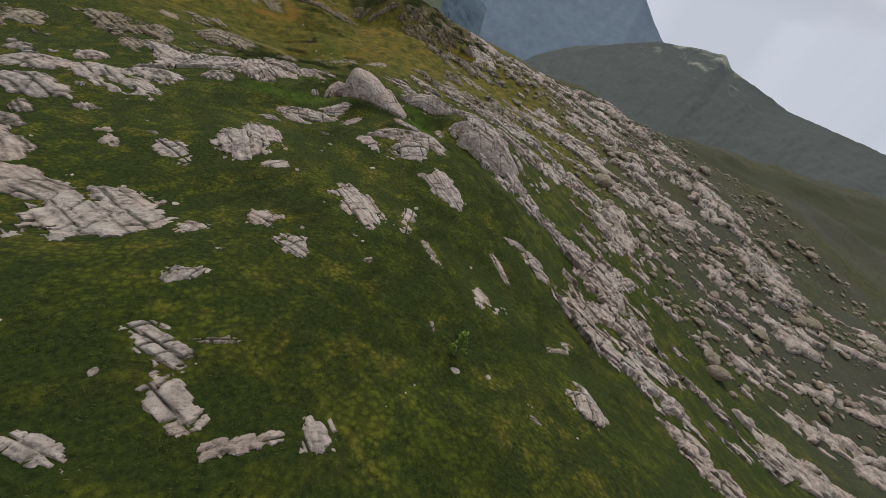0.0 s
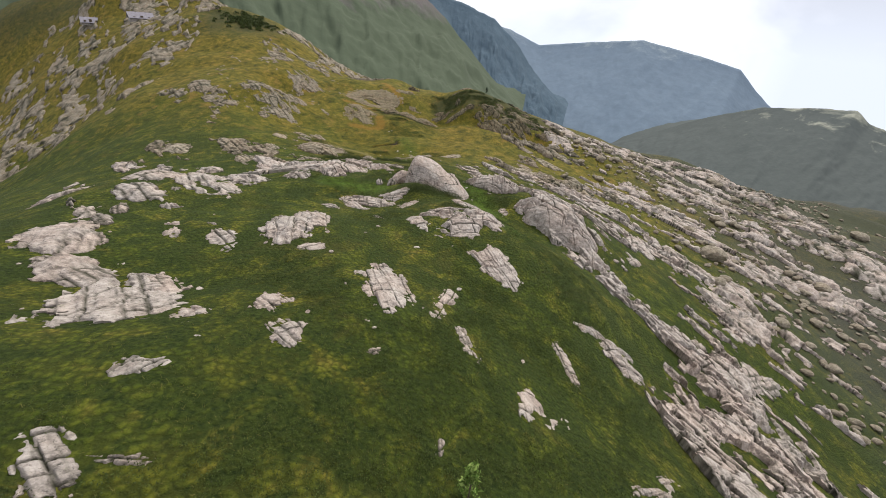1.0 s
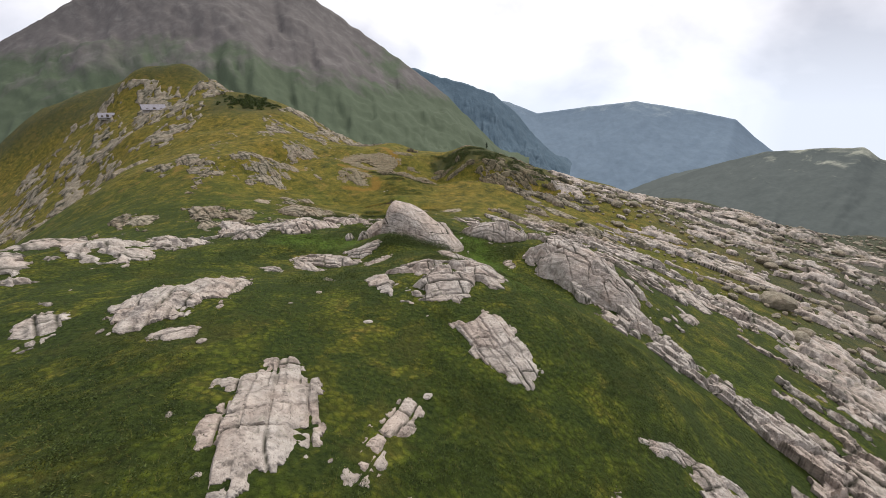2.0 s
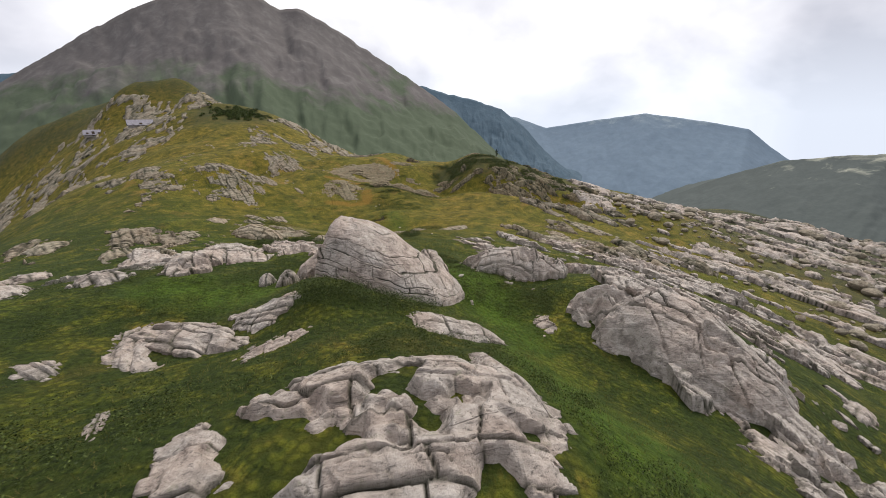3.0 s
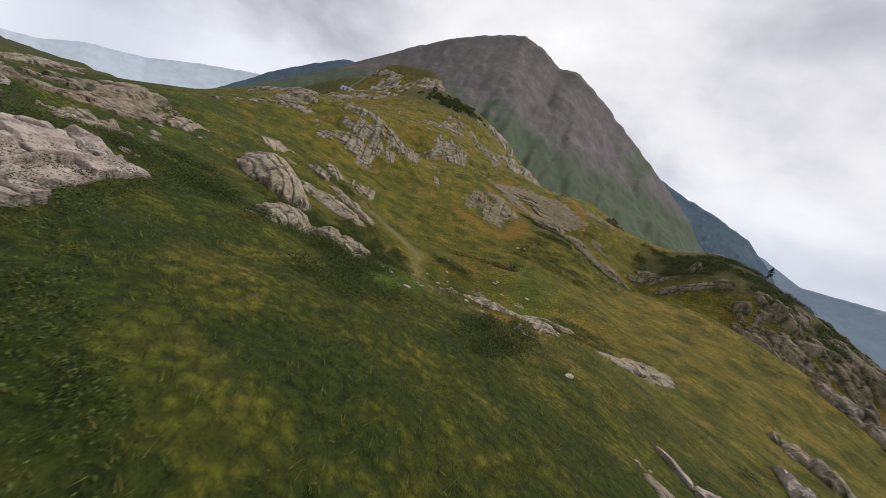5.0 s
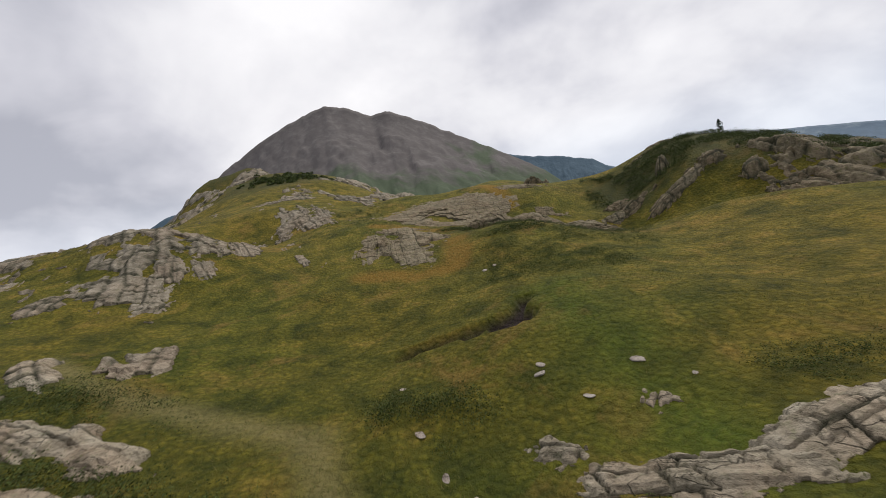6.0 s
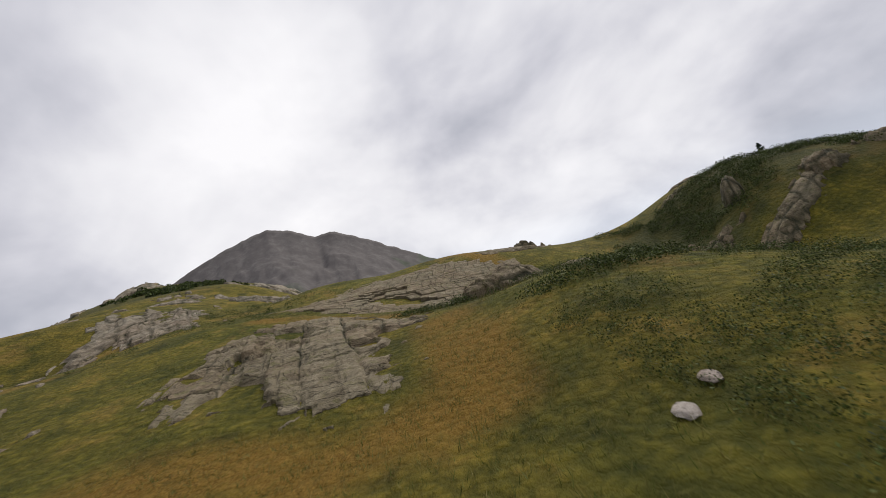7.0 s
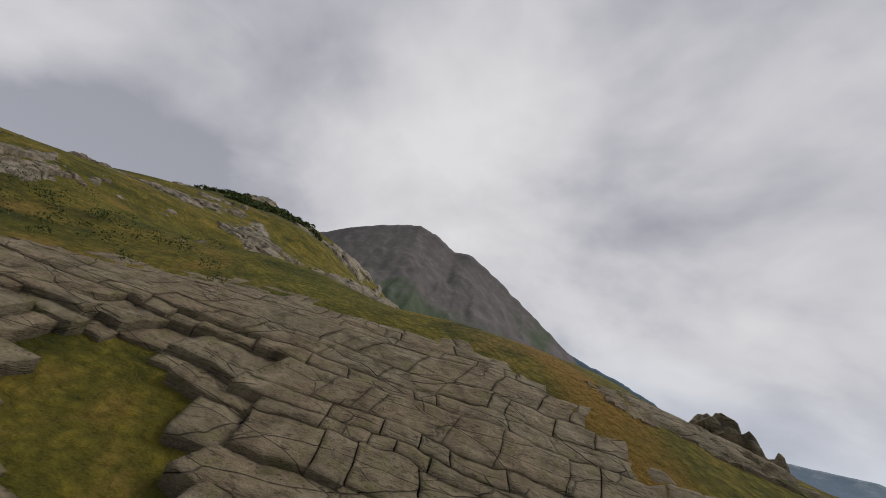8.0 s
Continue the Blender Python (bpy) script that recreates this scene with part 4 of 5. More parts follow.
    co = np.stack([gx, gy, gz], -1).reshape(-1, 3)
    i = np.arange((na - 1) * (ns - 1))
    q = i // (ns - 1) * ns + i % (ns - 1)
    quads = np.stack([q, q + ns, q + ns + 1, q + 1], 1)
    key = (layer * 64 + np.clip(sector + 20, 0, 63)).reshape(-1)[q]
    joint = np.clip(0.95 * groove, 0, 1).reshape(-1)
    grid = key.reshape(na - 1, ns - 1)
    label = np.full(grid.shape, -1)
    for one in np.unique(grid):
        for k, mine in enumerate(islands(grid == one, 0)):
            if mine.sum() >= 150:
                label[mine] = one * 100 + k
    # crumbs join the block beside them
    while (label < 0).any():
        for shift, axis in ((1, 0), (-1, 0), (1, 1), (-1, 1)):
            label = np.where(label < 0, np.roll(label, shift, axis), label)
    pieces = [mine for one in np.unique(label) for mine in islands(label == one, 0)]
    for mine in pieces:
        mine = quads[mine.reshape(-1)]
        used, back = np.unique(mine, return_inverse=True)
        piece = faces_mesh("rock_block", co[used], back.reshape(-1, 4), mat, joint[used], 0)
        piece.parent = ob
        piece.matrix_parent_inverse = Matrix.Translation(ob.location).inverted()
    STANDING.append((x, y, along_x, along_y, 0))
    return tagged(ob, "large smooth pinkish-grey rock dome with long level cracks", "rock")


rock_dome(-2.9, 9.8, 3.5, 2.75, 3.75, ROCK)

# The slabs round the dome and the cracked pavements at the end of the flight.
outcrop(-2.2, -2.9, 4.4, 3.0, 5, 0.55, "broad cracked pale rock slab with grass in its joints", "", True, block=1.0, ragged=0.34, layers=0.9, pockets=0.62, dome=0.3)
outcrop(-0.2, -8.6, 3.4, 1.3, 112, 0.35, "cracked pale rock tail below a larger slab", "", True, block=0.9, ragged=0.4, pockets=0.5)
outcrop(0.3, 4.6, 2.2, 1.1, 28, 0.5, "rounded pale slab above the green hollow", "", True, dome=0.6, block=0.9, ragged=0.3, pockets=0.15)
outcrop(0.9, -0.4, 2.4, 0.5, 108, 0.4, "narrow pale rim of rock along the gully", "", dome=0.5, ragged=0.4, pockets=0.2)
outcrop(-10.6, 4.2, 3.0, 1.1, 160, 0.55, "low pale ledge in the green hollow", "", dome=0.3, ragged=0.4, pockets=0.3)
outcrop(11.9, 6.5, 5.6, 2.9, -33, 2.2, "long tilted grey slab with parallel ribs", "", True, dome=0.6, block=1.2, ragged=0.26, layers=1.4, pockets=0.2)
outcrop(5.3, 15.2, 4.0, 2.3, -30, 1.9, "blocky grey rock hump above a grassy gully", "", True, dome=0.6, block=1.1, ragged=0.34, layers=0.9, pockets=0.35)
outcrop(10.4, 15.8, 3.6, 1.2, -36, 0.9, "blocky grey rock rib above a grassy gully", "", True, dome=0.5, block=1.1, ragged=0.4, layers=0.9, pockets=0.5)
outcrop(14.6, 22.0, 5.0, 2.6, -35, 1.5, "blocky grey rock hump above a grassy gully", "", dome=0.5, block=1.2, ragged=0.4, layers=0.9, pockets=0.6)
outcrop(-0.6, 13.4, 2.4, 1.0, 97, 1.35, "broken blocks at the end of the rock dome", "", True, dome=0.3, block=0.8, ragged=0.4, pockets=0.05)
outcrop(-8.3, 9.4, 0.75, 0.5, 70, 0.8, "upright pale block beside the rock dome", "", dome=0.5, ragged=0.2, pockets=0.0)
outcrop(-9.7, 10.2, 0.8, 0.45, 100, 0.6, "upright pale block beside the rock dome", "", dome=0.5, ragged=0.2, pockets=0.0)
outcrop(-18.2, 74.3, 6.3, 4.1, 108, 0.36, "wide grey rock pavement split by long joints", "", True, dome=0.4, block=1.4, ragged=0.4, layers=0.6, pockets=0.42, worn=0.6, open_=0.03)
outcrop(-15.2, 75.6, 2.5, 0.8, 138, 0.34, "grey rock tongue below the wide pavement", "", True, dome=0.4, block=1.4, ragged=0.34, layers=0.3, pockets=0.2, worn=0.5)
outcrop(-15.2, 86.4, 8.0, 4.7, 20, 0.42, "domed grey rock pavement with a grassy hollow", "", "slabs", dome=0.8, block=0.62, ragged=0.34, layers=0.12, pockets=0.3, worn=0.4, long_=1.7)
outcrop(-12.2, 81.0, 1.7, 0.8, 70, 0.3, "low grey rock slab above dark shrubs", "", True, block=1.0, ragged=0.4, pockets=0.2)
outcrop(-9.5, 77.4, 2.7, 1.7, 25, 1.4, "rounded grey rock split by two joints above low shrubs", "", True, dome=0.55, block=1.5, ragged=0.25, layers=0.5, pockets=0.1, worn=0.6, open_=0.03)
outcrop(-5.0, 78.7, 3.6, 2.2, 32, 1.6, "broad rounded grey rock with a level joint", "", True, dome=0.55, block=1.9, ragged=0.25, layers=0.6, pockets=0.1, worn=0.6, open_=0.03)
outcrop(-3.1, 86.6, 2.0, 1.0, 155, 0.35, "low pale rock in the grass of the crest", "", dome=0.3, block=1.2, ragged=0.4)
outcrop(0.6, 79.6, 4.2, 2.2, 0, 1.3, "low rounded grey rock below the dark knoll", "", True, dome=0.5, block=1.7, ragged=0.3, layers=0.4, pockets=0.2)
outcrop(-5.2, 93.8, 3.6, 1.3, 15, 0.24, "low grey slab beside orange grass on the crest", "", True, block=1.0, ragged=0.5, layers=0.5, pockets=0.5)
outcrop(-3.0, 99.0, 2.0, 1.0, 15, 1.3, "dark overhanging rock on the skyline", "", dome=0.6, ragged=0.3)
outcrop(-6.7, 11.7, 1.9, 1.4, 20, 1.5, "lower rock shoulder beside the rock dome", "", True, dome=0.5, block=1.1, ragged=0.35, layers=0.8, pockets=0.1)
outcrop(10.0, 87.3, 1.1, 0.75, 60, 1.7, "pale upright boulder on a dark rocky slope", "", dome=0.6, ragged=0.1, pockets=0.0)
outcrop(-22.7, 40.3, 4.0, 2.2, 165, 1.6, "rounded pale rock hump with slanting cracks in dark shrubs", "", True, dome=0.45, ragged=0.4, block=1.9, layers=0.9, pockets=0.05, lean=-0.2)

# The single outcrops of the meadows, from the start of the flight onwards.
outcrop(-25.9, 4.1, 4.5, 2.6, 120, 0.50, dome=0.3, ragged=0.6, layers=0.9)
outcrop(-26.6, 24.5, 3.5, 2.3, 114, 0.50, dome=0.3, ragged=0.6, layers=0.9)
outcrop(-15.6, 14.2, 3.4, 1.8, 111, 0.80, dome=0.4, ragged=0.55, layers=0.9)
outcrop(-15.0, -7.7, 2.6, 1.7, 99, 0.50, dome=0.3, ragged=0.6, layers=0.9)
outcrop(-28.7, -1.2, 2.6, 1.8, 135, 0.50, dome=0.3, ragged=0.6, layers=0.9)
outcrop(-32.1, 6.4, 5.0, 2.6, 138, 0.50, dome=0.3, ragged=0.6, layers=0.9)
outcrop(-19.4, -8.9, 2.3, 0.9, 132, 0.22)
outcrop(-27.6, -7.1, 1.6, 0.7, 135, 0.35, dome=0.3, ragged=0.6, layers=0.9)
outcrop(-12.8, -10.6, 1.0, 0.6, 27, 0.17)
outcrop(-7.9, -15.4, 2.8, 1.4, 105, 0.26)
outcrop(-8.4, -18.5, 0.8, 0.4, 63, 0.16)
outcrop(-8.1, -19.6, 0.5, 0.2, 33, 0.14)
outcrop(-8.2, -20.7, 0.6, 0.2, 45, 0.14)
outcrop(-4.6, -15.1, 1.9, 0.6, 69, 0.20)
outcrop(-3.8, -18.3, 1.3, 0.5, 96, 0.18)
outcrop(-13.4, -17.8, 1.1, 0.9, 129, 0.19)
outcrop(-11.7, -20.3, 1.0, 0.8, 135, 0.18)
outcrop(-19.5, -15.4, 1.9, 1.0, 132, 0.22)
outcrop(-15.9, -19.2, 1.2, 0.7, 132, 0.18)
outcrop(7.1, -12.7, 1.7, 0.4, 6, 0.18)
outcrop(9.3, -13.9, 2.3, 1.5, 6, 0.50, dome=0.3, ragged=0.6, layers=0.9)
outcrop(2.9, -17.0, 1.7, 0.5, 96, 0.18)
outcrop(36.8, -0.0, 5.0, 2.6, 6, 0.35, dome=0.3, ragged=0.6, layers=0.9)
outcrop(27.9, -8.8, 5.0, 2.3, 18, 0.35, dome=0.3, ragged=0.6, layers=0.9)
outcrop(45.4, 11.0, 5.0, 2.6, 18, 0.50, dome=0.3, ragged=0.6, layers=0.9)
outcrop(33.1, -9.1, 2.0, 1.3, 15, 0.50, dome=0.3, ragged=0.6, layers=0.9)
outcrop(-0.7, -21.6, 1.5, 1.3, 84, 0.21)
outcrop(-20.3, -17.1, 3.9, 2.6, 126, 0.35, dome=0.3, ragged=0.6, layers=0.9)
outcrop(-15.1, -22.6, 1.5, 0.7, 66, 0.19)
outcrop(-15.3, -26.5, 1.3, 0.5, 138, 0.18)
outcrop(-14.0, -26.3, 0.7, 0.2, 0, 0.15)
outcrop(-5.9, -24.9, 0.5, 0.2, 87, 0.14)
outcrop(4.3, -24.3, 1.9, 0.5, 18, 0.19)
outcrop(-14.7, -28.4, 1.2, 0.6, 129, 0.18)
outcrop(-13.1, -29.8, 0.9, 0.3, 6, 0.16)
outcrop(-11.2, -29.9, 0.6, 0.6, 108, 0.16)
outcrop(-17.0, -29.3, 1.1, 0.3, 144, 0.16)
outcrop(2.3, -28.6, 1.8, 1.2, 60, 0.47, dome=0.3, ragged=0.6, layers=0.9)
outcrop(-2.7, -29.3, 0.7, 0.5, 93, 0.16)
outcrop(-8.2, -28.6, 0.8, 0.2, 36, 0.15)
outcrop(-11.8, 3.3, 2.6, 0.9, 120, 0.23)
outcrop(-7.7, 5.0, 1.6, 0.9, 171, 0.35, dome=0.3, ragged=0.6, layers=0.9)
outcrop(-13.9, 1.9, 1.1, 0.5, 153, 0.17)
outcrop(-19.4, 11.3, 1.9, 1.3, 135, 0.50, dome=0.3, ragged=0.6, layers=0.9)
outcrop(-33.5, 20.9, 2.5, 1.6, 138, 0.50, dome=0.3, ragged=0.6, layers=0.9)
outcrop(-44.9, 34.6, 3.4, 2.2, 138, 0.50, dome=0.3, ragged=0.6, layers=0.9)
outcrop(-31.6, 27.6, 2.0, 1.4, 129, 0.50, dome=0.3, ragged=0.6, layers=0.9)
outcrop(-21.0, 19.3, 5.0, 2.6, 129, 0.50, dome=0.3, ragged=0.6, layers=0.9)
outcrop(-14.6, 16.2, 3.5, 2.3, 111, 0.50, dome=0.3, ragged=0.6, layers=0.9)
outcrop(-6.6, 2.4, 1.3, 0.6, 39, 0.18)
outcrop(-9.3, -1.3, 1.2, 0.2, 123, 0.15)
outcrop(30.3, 15.3, 4.5, 2.6, 60, 0.50, dome=0.3, ragged=0.6, layers=0.9)
outcrop(36.4, 16.4, 2.5, 1.7, 18, 0.50, dome=0.3, ragged=0.6, layers=0.9)
outcrop(16.1, 3.3, 1.6, 0.7, 27, 0.37, dome=0.3, ragged=0.6, layers=0.9)
outcrop(23.7, 6.7, 1.6, 0.8, 33, 0.44, dome=0.3, ragged=0.6, layers=0.9)
outcrop(16.1, 18.5, 5.0, 2.6, 36, 0.50, dome=0.3, ragged=0.6, layers=0.9)
outcrop(5.4, 8.2, 0.8, 0.7, 21, 0.17)
outcrop(29.3, 68.7, 5.0, 2.6, 93, 0.50, dome=0.3, ragged=0.6, layers=0.9)
outcrop(-38.0, 58.7, 2.6, 1.1, 117, 0.30)
outcrop(-53.9, 66.9, 5.0, 2.6, 123, 0.50, dome=0.3, ragged=0.6, layers=0.9)
outcrop(-59.1, 64.2, 5.0, 2.6, 135, 0.50, dome=0.3, ragged=0.6, layers=0.9)
outcrop(-46.2, 105.5, 5.0, 2.6, 108, 0.50, dome=0.3, ragged=0.6, layers=0.9)
outcrop(17.3, 79.3, 2.0, 1.3, 168, 0.47, dome=0.3, ragged=0.6, layers=0.9)
outcrop(-30.4, 38.0, 1.8, 1.2, 129, 0.44, dome=0.3, ragged=0.6, layers=0.9)
outcrop(-30.3, 46.5, 2.1, 1.4, 168, 0.24)
outcrop(-4.4, 36.0, 0.4, 0.2, 66, 0.14)
outcrop(4.6, 49.1, 1.4, 0.8, 48, 0.19)
outcrop(-4.8, 50.3, 0.7, 0.6, 63, 0.16)
outcrop(-44.8, 102.9, 5.0, 2.6, 132, 0.50, dome=0.3, ragged=0.6, layers=0.9)
outcrop(-21.6, 48.0, 3.4, 0.9, 172, 0.42, "flat layered rock above dark shrubs", "", True, block=0.7, ragged=0.5, layers=0.9, pockets=0.2)
outcrop(-32.8, 71.7, 2.6, 1.4, 135, 0.40, dome=0.3, ragged=0.6, layers=0.9)
outcrop(-34.7, 65.3, 1.8, 1.2, 129, 0.42, dome=0.3, ragged=0.6, layers=0.9)
outcrop(-32.9, 66.4, 1.3, 1.1, 138, 0.20)
outcrop(-32.3, 60.8, 1.4, 1.0, 108, 0.20)
outcrop(-28.4, 51.8, 2.4, 0.9, 150, 0.40, dome=0.3, ragged=0.6)

outcrop(-5.0, 41.2, 2.7, 2.0, 100, 0.38, "pale broken slabs around a tuft of orange grass", "", True, block=0.8, open_=0.012, ragged=0.6, layers=0.9, pockets=0.45, dome=0.2)
outcrop(-7.6, 41.4, 2.4, 0.8, 110, 0.32, "pale broken slabs beside the trodden path", "", True, block=0.55, open_=0.012, ragged=0.55, layers=0.8, pockets=0.35, dome=0.2)
outcrop(-2.1, 41.2, 2.9, 1.0, 95, 0.40, "pale broken slabs in the yellow grass", "", True, block=0.65, open_=0.012, ragged=0.55, layers=0.8, pockets=0.35, dome=0.2)
outcrop(3.6, 47.3, 3.4, 1.3, 50, 0.36, "pale broken slabs in the yellow grass", "", True, block=0.7, open_=0.012, ragged=0.55, layers=0.8, pockets=0.35, dome=0.2)
outcrop(-2.1, 37.0, 0.8, 0.5, 50, 0.2, "pale broken slabs in the yellow grass", "", True, block=0.4, ragged=0.55, layers=0.8, pockets=0.35, dome=0.2)
outcrop(-5.3, 47.2, 2.0, 0.7, 168, 0.26, "low pale slabs beside the peat channel", "", True, block=0.7, ragged=0.6, layers=0.8, pockets=0.5)
outcrop(-7.9, 48.7, 0.9, 0.5, 165, 0.24)
outcrop(-2.3, 47.9, 1.9, 0.8, 25, 0.34, "tilted pale slabs beside the peat channel", "", True, block=0.8, ragged=0.45, layers=0.8, pockets=0.1, lean=0.3)
outcrop(-23.4, 44.0, 1.1, 0.6, 20, 0.4, dome=0.3)
outcrop(-21.0, 45.0, 2.7, 1.0, 20, 0.55, "tilted pale slab running down into the meadow", "", True, dome=0.4, ragged=0.4, block=1.2, lean=0.3, pockets=0.1)
outcrop(-12.9, 33.2, 1.9, 1.1, 105, 0.8, "pale cracked rock hump among dark shrubs", "", True, dome=0.4, ragged=0.5, block=1.1, layers=0.9, pockets=0.1)
outcrop(-12.3, 35.9, 2.0, 0.9, 12, 0.6, "pale cracked rock split into blocks among dark shrubs", "", True, dome=0.3, ragged=0.5, block=0.8, layers=0.9, pockets=0.2)
outcrop(-14.3, 37.9, 0.9, 0.7, 60, 0.8, "pale rounded block above a cracked slab", "", dome=0.6, ragged=0.3, pockets=0.0)
outcrop(-13.0, 38.2, 1.3, 0.8, 60, 0.7, "pale cracked block above a cracked slab", "", True, dome=0.3, ragged=0.5, block=0.8, pockets=0.0)
outcrop(-27.2, -10.5, 3.2, 1.9, 120, 0.45, dome=0.3, ragged=0.6, layers=0.9)
outcrop(-14.2, -5.0, 3.6, 1.4, 100, 0.50, dome=0.3, ragged=0.6, layers=0.9)
outcrop(-24.5, 9.5, 4.2, 2.2, 115, 0.60, dome=0.3, ragged=0.6, layers=0.9)
outcrop(-16.5, 18.5, 4.4, 2.2, 95, 0.70, dome=0.3, ragged=0.6, layers=0.9)
outcrop(-38.5, 3.0, 4.5, 2.2, 135, 0.60, dome=0.3, ragged=0.6, layers=0.9)
outcrop(-10.2, 17.6, 3.0, 1.4, 110, 0.60, dome=0.3, ragged=0.6, layers=0.9)
outcrop(-24.0, -14.5, 2.6, 1.3, 150, 0.40, dome=0.3, ragged=0.6, layers=0.9)

rng = random.Random(7)


def scatter(n, xs, ys, length, width, turn, height, apart=1.0, clear=7):
    """Rows for outcrops spread over a field, with their grain along one bearing."""
    rows = []
    tries = 0
    while len(rows) < n and tries < n * 30:
        tries += 1
        x, y = rng.uniform(*xs), rng.uniform(*ys)
        if value(x / 9, y / 9, 77) < 0.38 or from_trail(x, y) < clear:
            continue
        ln, wd = rng.uniform(*length), rng.uniform(*width)
        if any(math.hypot(x - a[0], y - a[1]) < apart * 0.5 * (ln + a[2]) for a in rows):
            continue
        rows.append((x, y, ln, wd, rng.gauss(turn, 12), rng.uniform(*height)))
    return rows


for i in range(2):
    for j in range(6):
        bedrock(16.5 + 13 * i, -28 + 13 * j, 6.5, 6.5, 0.75, 0.02, -50, "ribs of the steep flank")
for row in scatter(45, (14, 50), (36, 86), (1.8, 5.0), (0.7, 1.9), -38, (0.5, 1.3), 0.7):
    outcrop(*row, group="ribs of the upper flank")
for i in range(3):
    for j in range(6):
        bedrock(-51.5 + 11 * i, 53.5 + 11 * j, 5.5, 5.5, 0.36, (0.22 if j < 1 else 0.12 if j < 3 else 0.13) + (0.08 if i == 2 else 0), 128, "outcrops of the upper slope")
for i in range(3):
    for j in range(2):
        bedrock(-45 + 11 * i, 22.5 + 11 * j, 5.5, 5.5, 0.5, -0.02, 128, "outcrops of the lower slope")
for x, y, wide in ((-22.5, 25.5, 0.15), (-12.5, 23.5, 0.15)):
    bedrock(x, y, 5.5, 5.5, 0.42, wide, 128, "outcrops of the meadow")
bedrock(4.5, 30.5, 5.0, 4.5, 0.5, 0.06, -40, "outcrops above the gully")
for row in scatter(26, (-27, 8), (18, 31), (0.6, 2.8), (0.35, 1.2), 128, (0.15, 0.4), 0.8, 5.0):
    if math.hypot(row[0] + 16, row[1] + 26) > 2.5:
        outcrop(*row, group="outcrops in the turf")
for k in range(13):
    outcrop(3.6 + 2.4 * k, 84.6 - 0.55 * k + 1.2 * math.sin(2.1 * k), 1.7 + 0.5 * math.sin(k), 0.8, 8, 0.55 + 0.3 * math.sin(1.7 * k), "dark craggy rock among low shrubs on the knoll", "crags of the knoll", dome=0.4, pockets=0.3)
for row in scatter(16, (4, 34), (84, 97), (0.8, 2.4), (0.5, 1.2), 10, (0.3, 0.7), 0.7):
    outcrop(*row, label="dark craggy rock among low shrubs on the knoll", group="crags of the knoll")
for row in scatter(24, (-34, -14), (-30, 30), (0.5, 2.0), (0.3, 0.9), 130, (0.2, 0.5), 1.2):
    if math.hypot(row[0] + 16, row[1] + 26) > 2.5:
        outcrop(*row, group="outcrops in the turf")
small_outcrops(ROCK, "small grey rocks showing through the turf of the flank")
small_outcrops(SLOPE_ROCK, "small weathered rocks showing through the grass of the slope")
outcrops_joined("flank_rocks", "many grey rock ribs on the lower flank of the spur",
                [(48 + 25 * i, -48 + 25 * j, 12.5, 12.5, 0, 0.9) for i in range(3) for j in range(6)], field=0.0, grain=-45, block=2.4)
outcrops_joined("hillside_rocks", "many pale outcrops scattered over the far grassy hillside",
                [(-150 + 22 * i, 74 + 22 * j, 11, 11, 0, 0.8) for i in range(7) for j in range(5) if (i < 4 or j > 1) and (i != 4 or j not in (2, 3))], field=0.03, grain=120, block=3.0)

# ---- plants ----


def on_rock(x, y):
    """Whether each place lies well inside one of the outcrops."""
    inside = np.zeros(np.shape(x), bool)
    for cx, cy, ln, wd, turn in STANDING:
        c, q = math.cos(radians(turn)), math.sin(radians(turn))
        dx, dy = x - cx, y - cy
        inside |= ((c * dx + q * dy) / ln) ** 2 + ((c * dy - q * dx) / wd) ** 2 < 1.1
    return inside


def beside_trail(rs, n, reach):
    """Places spread along the flight, denser near it."""
    line = np.array(TRAIL, float)
    seg = np.linalg.norm(np.diff(line, axis=0), axis=1)
    pick = rs.choice(len(seg), n, p=seg / seg.sum())
    f = rs.random(n)[:, None]
    at = line[pick] * (1 - f) + line[pick + 1] * f
    return at + rs.normal(0, reach, (n, 2))


def leaves(rs, centre, spread, size, up=0.5):
    """Small four-cornered leaves round centre points: their corners and faces."""
    n = len(centre)
    at = centre + rs.normal(0, 1, (n, 3)) * spread
    a = rs.normal(0, 1, (n, 3)) + np.array([0, 0, up])
    a /= np.linalg.norm(a, axis=1)[:, None]
    b = np.cross(a, rs.normal(0, 1, (n, 3)))
    b /= np.linalg.norm(b, axis=1)[:, None] + 1e-9
    sz = size * rs.uniform(0.6, 1.4, (n, 1))
    co = np.stack([at - a * sz, at + b * sz * 0.45, at + a * sz, at - b * sz * 0.45], 1).reshape(-1, 3)
    return co, np.arange(4 * n).reshape(-1, 4)


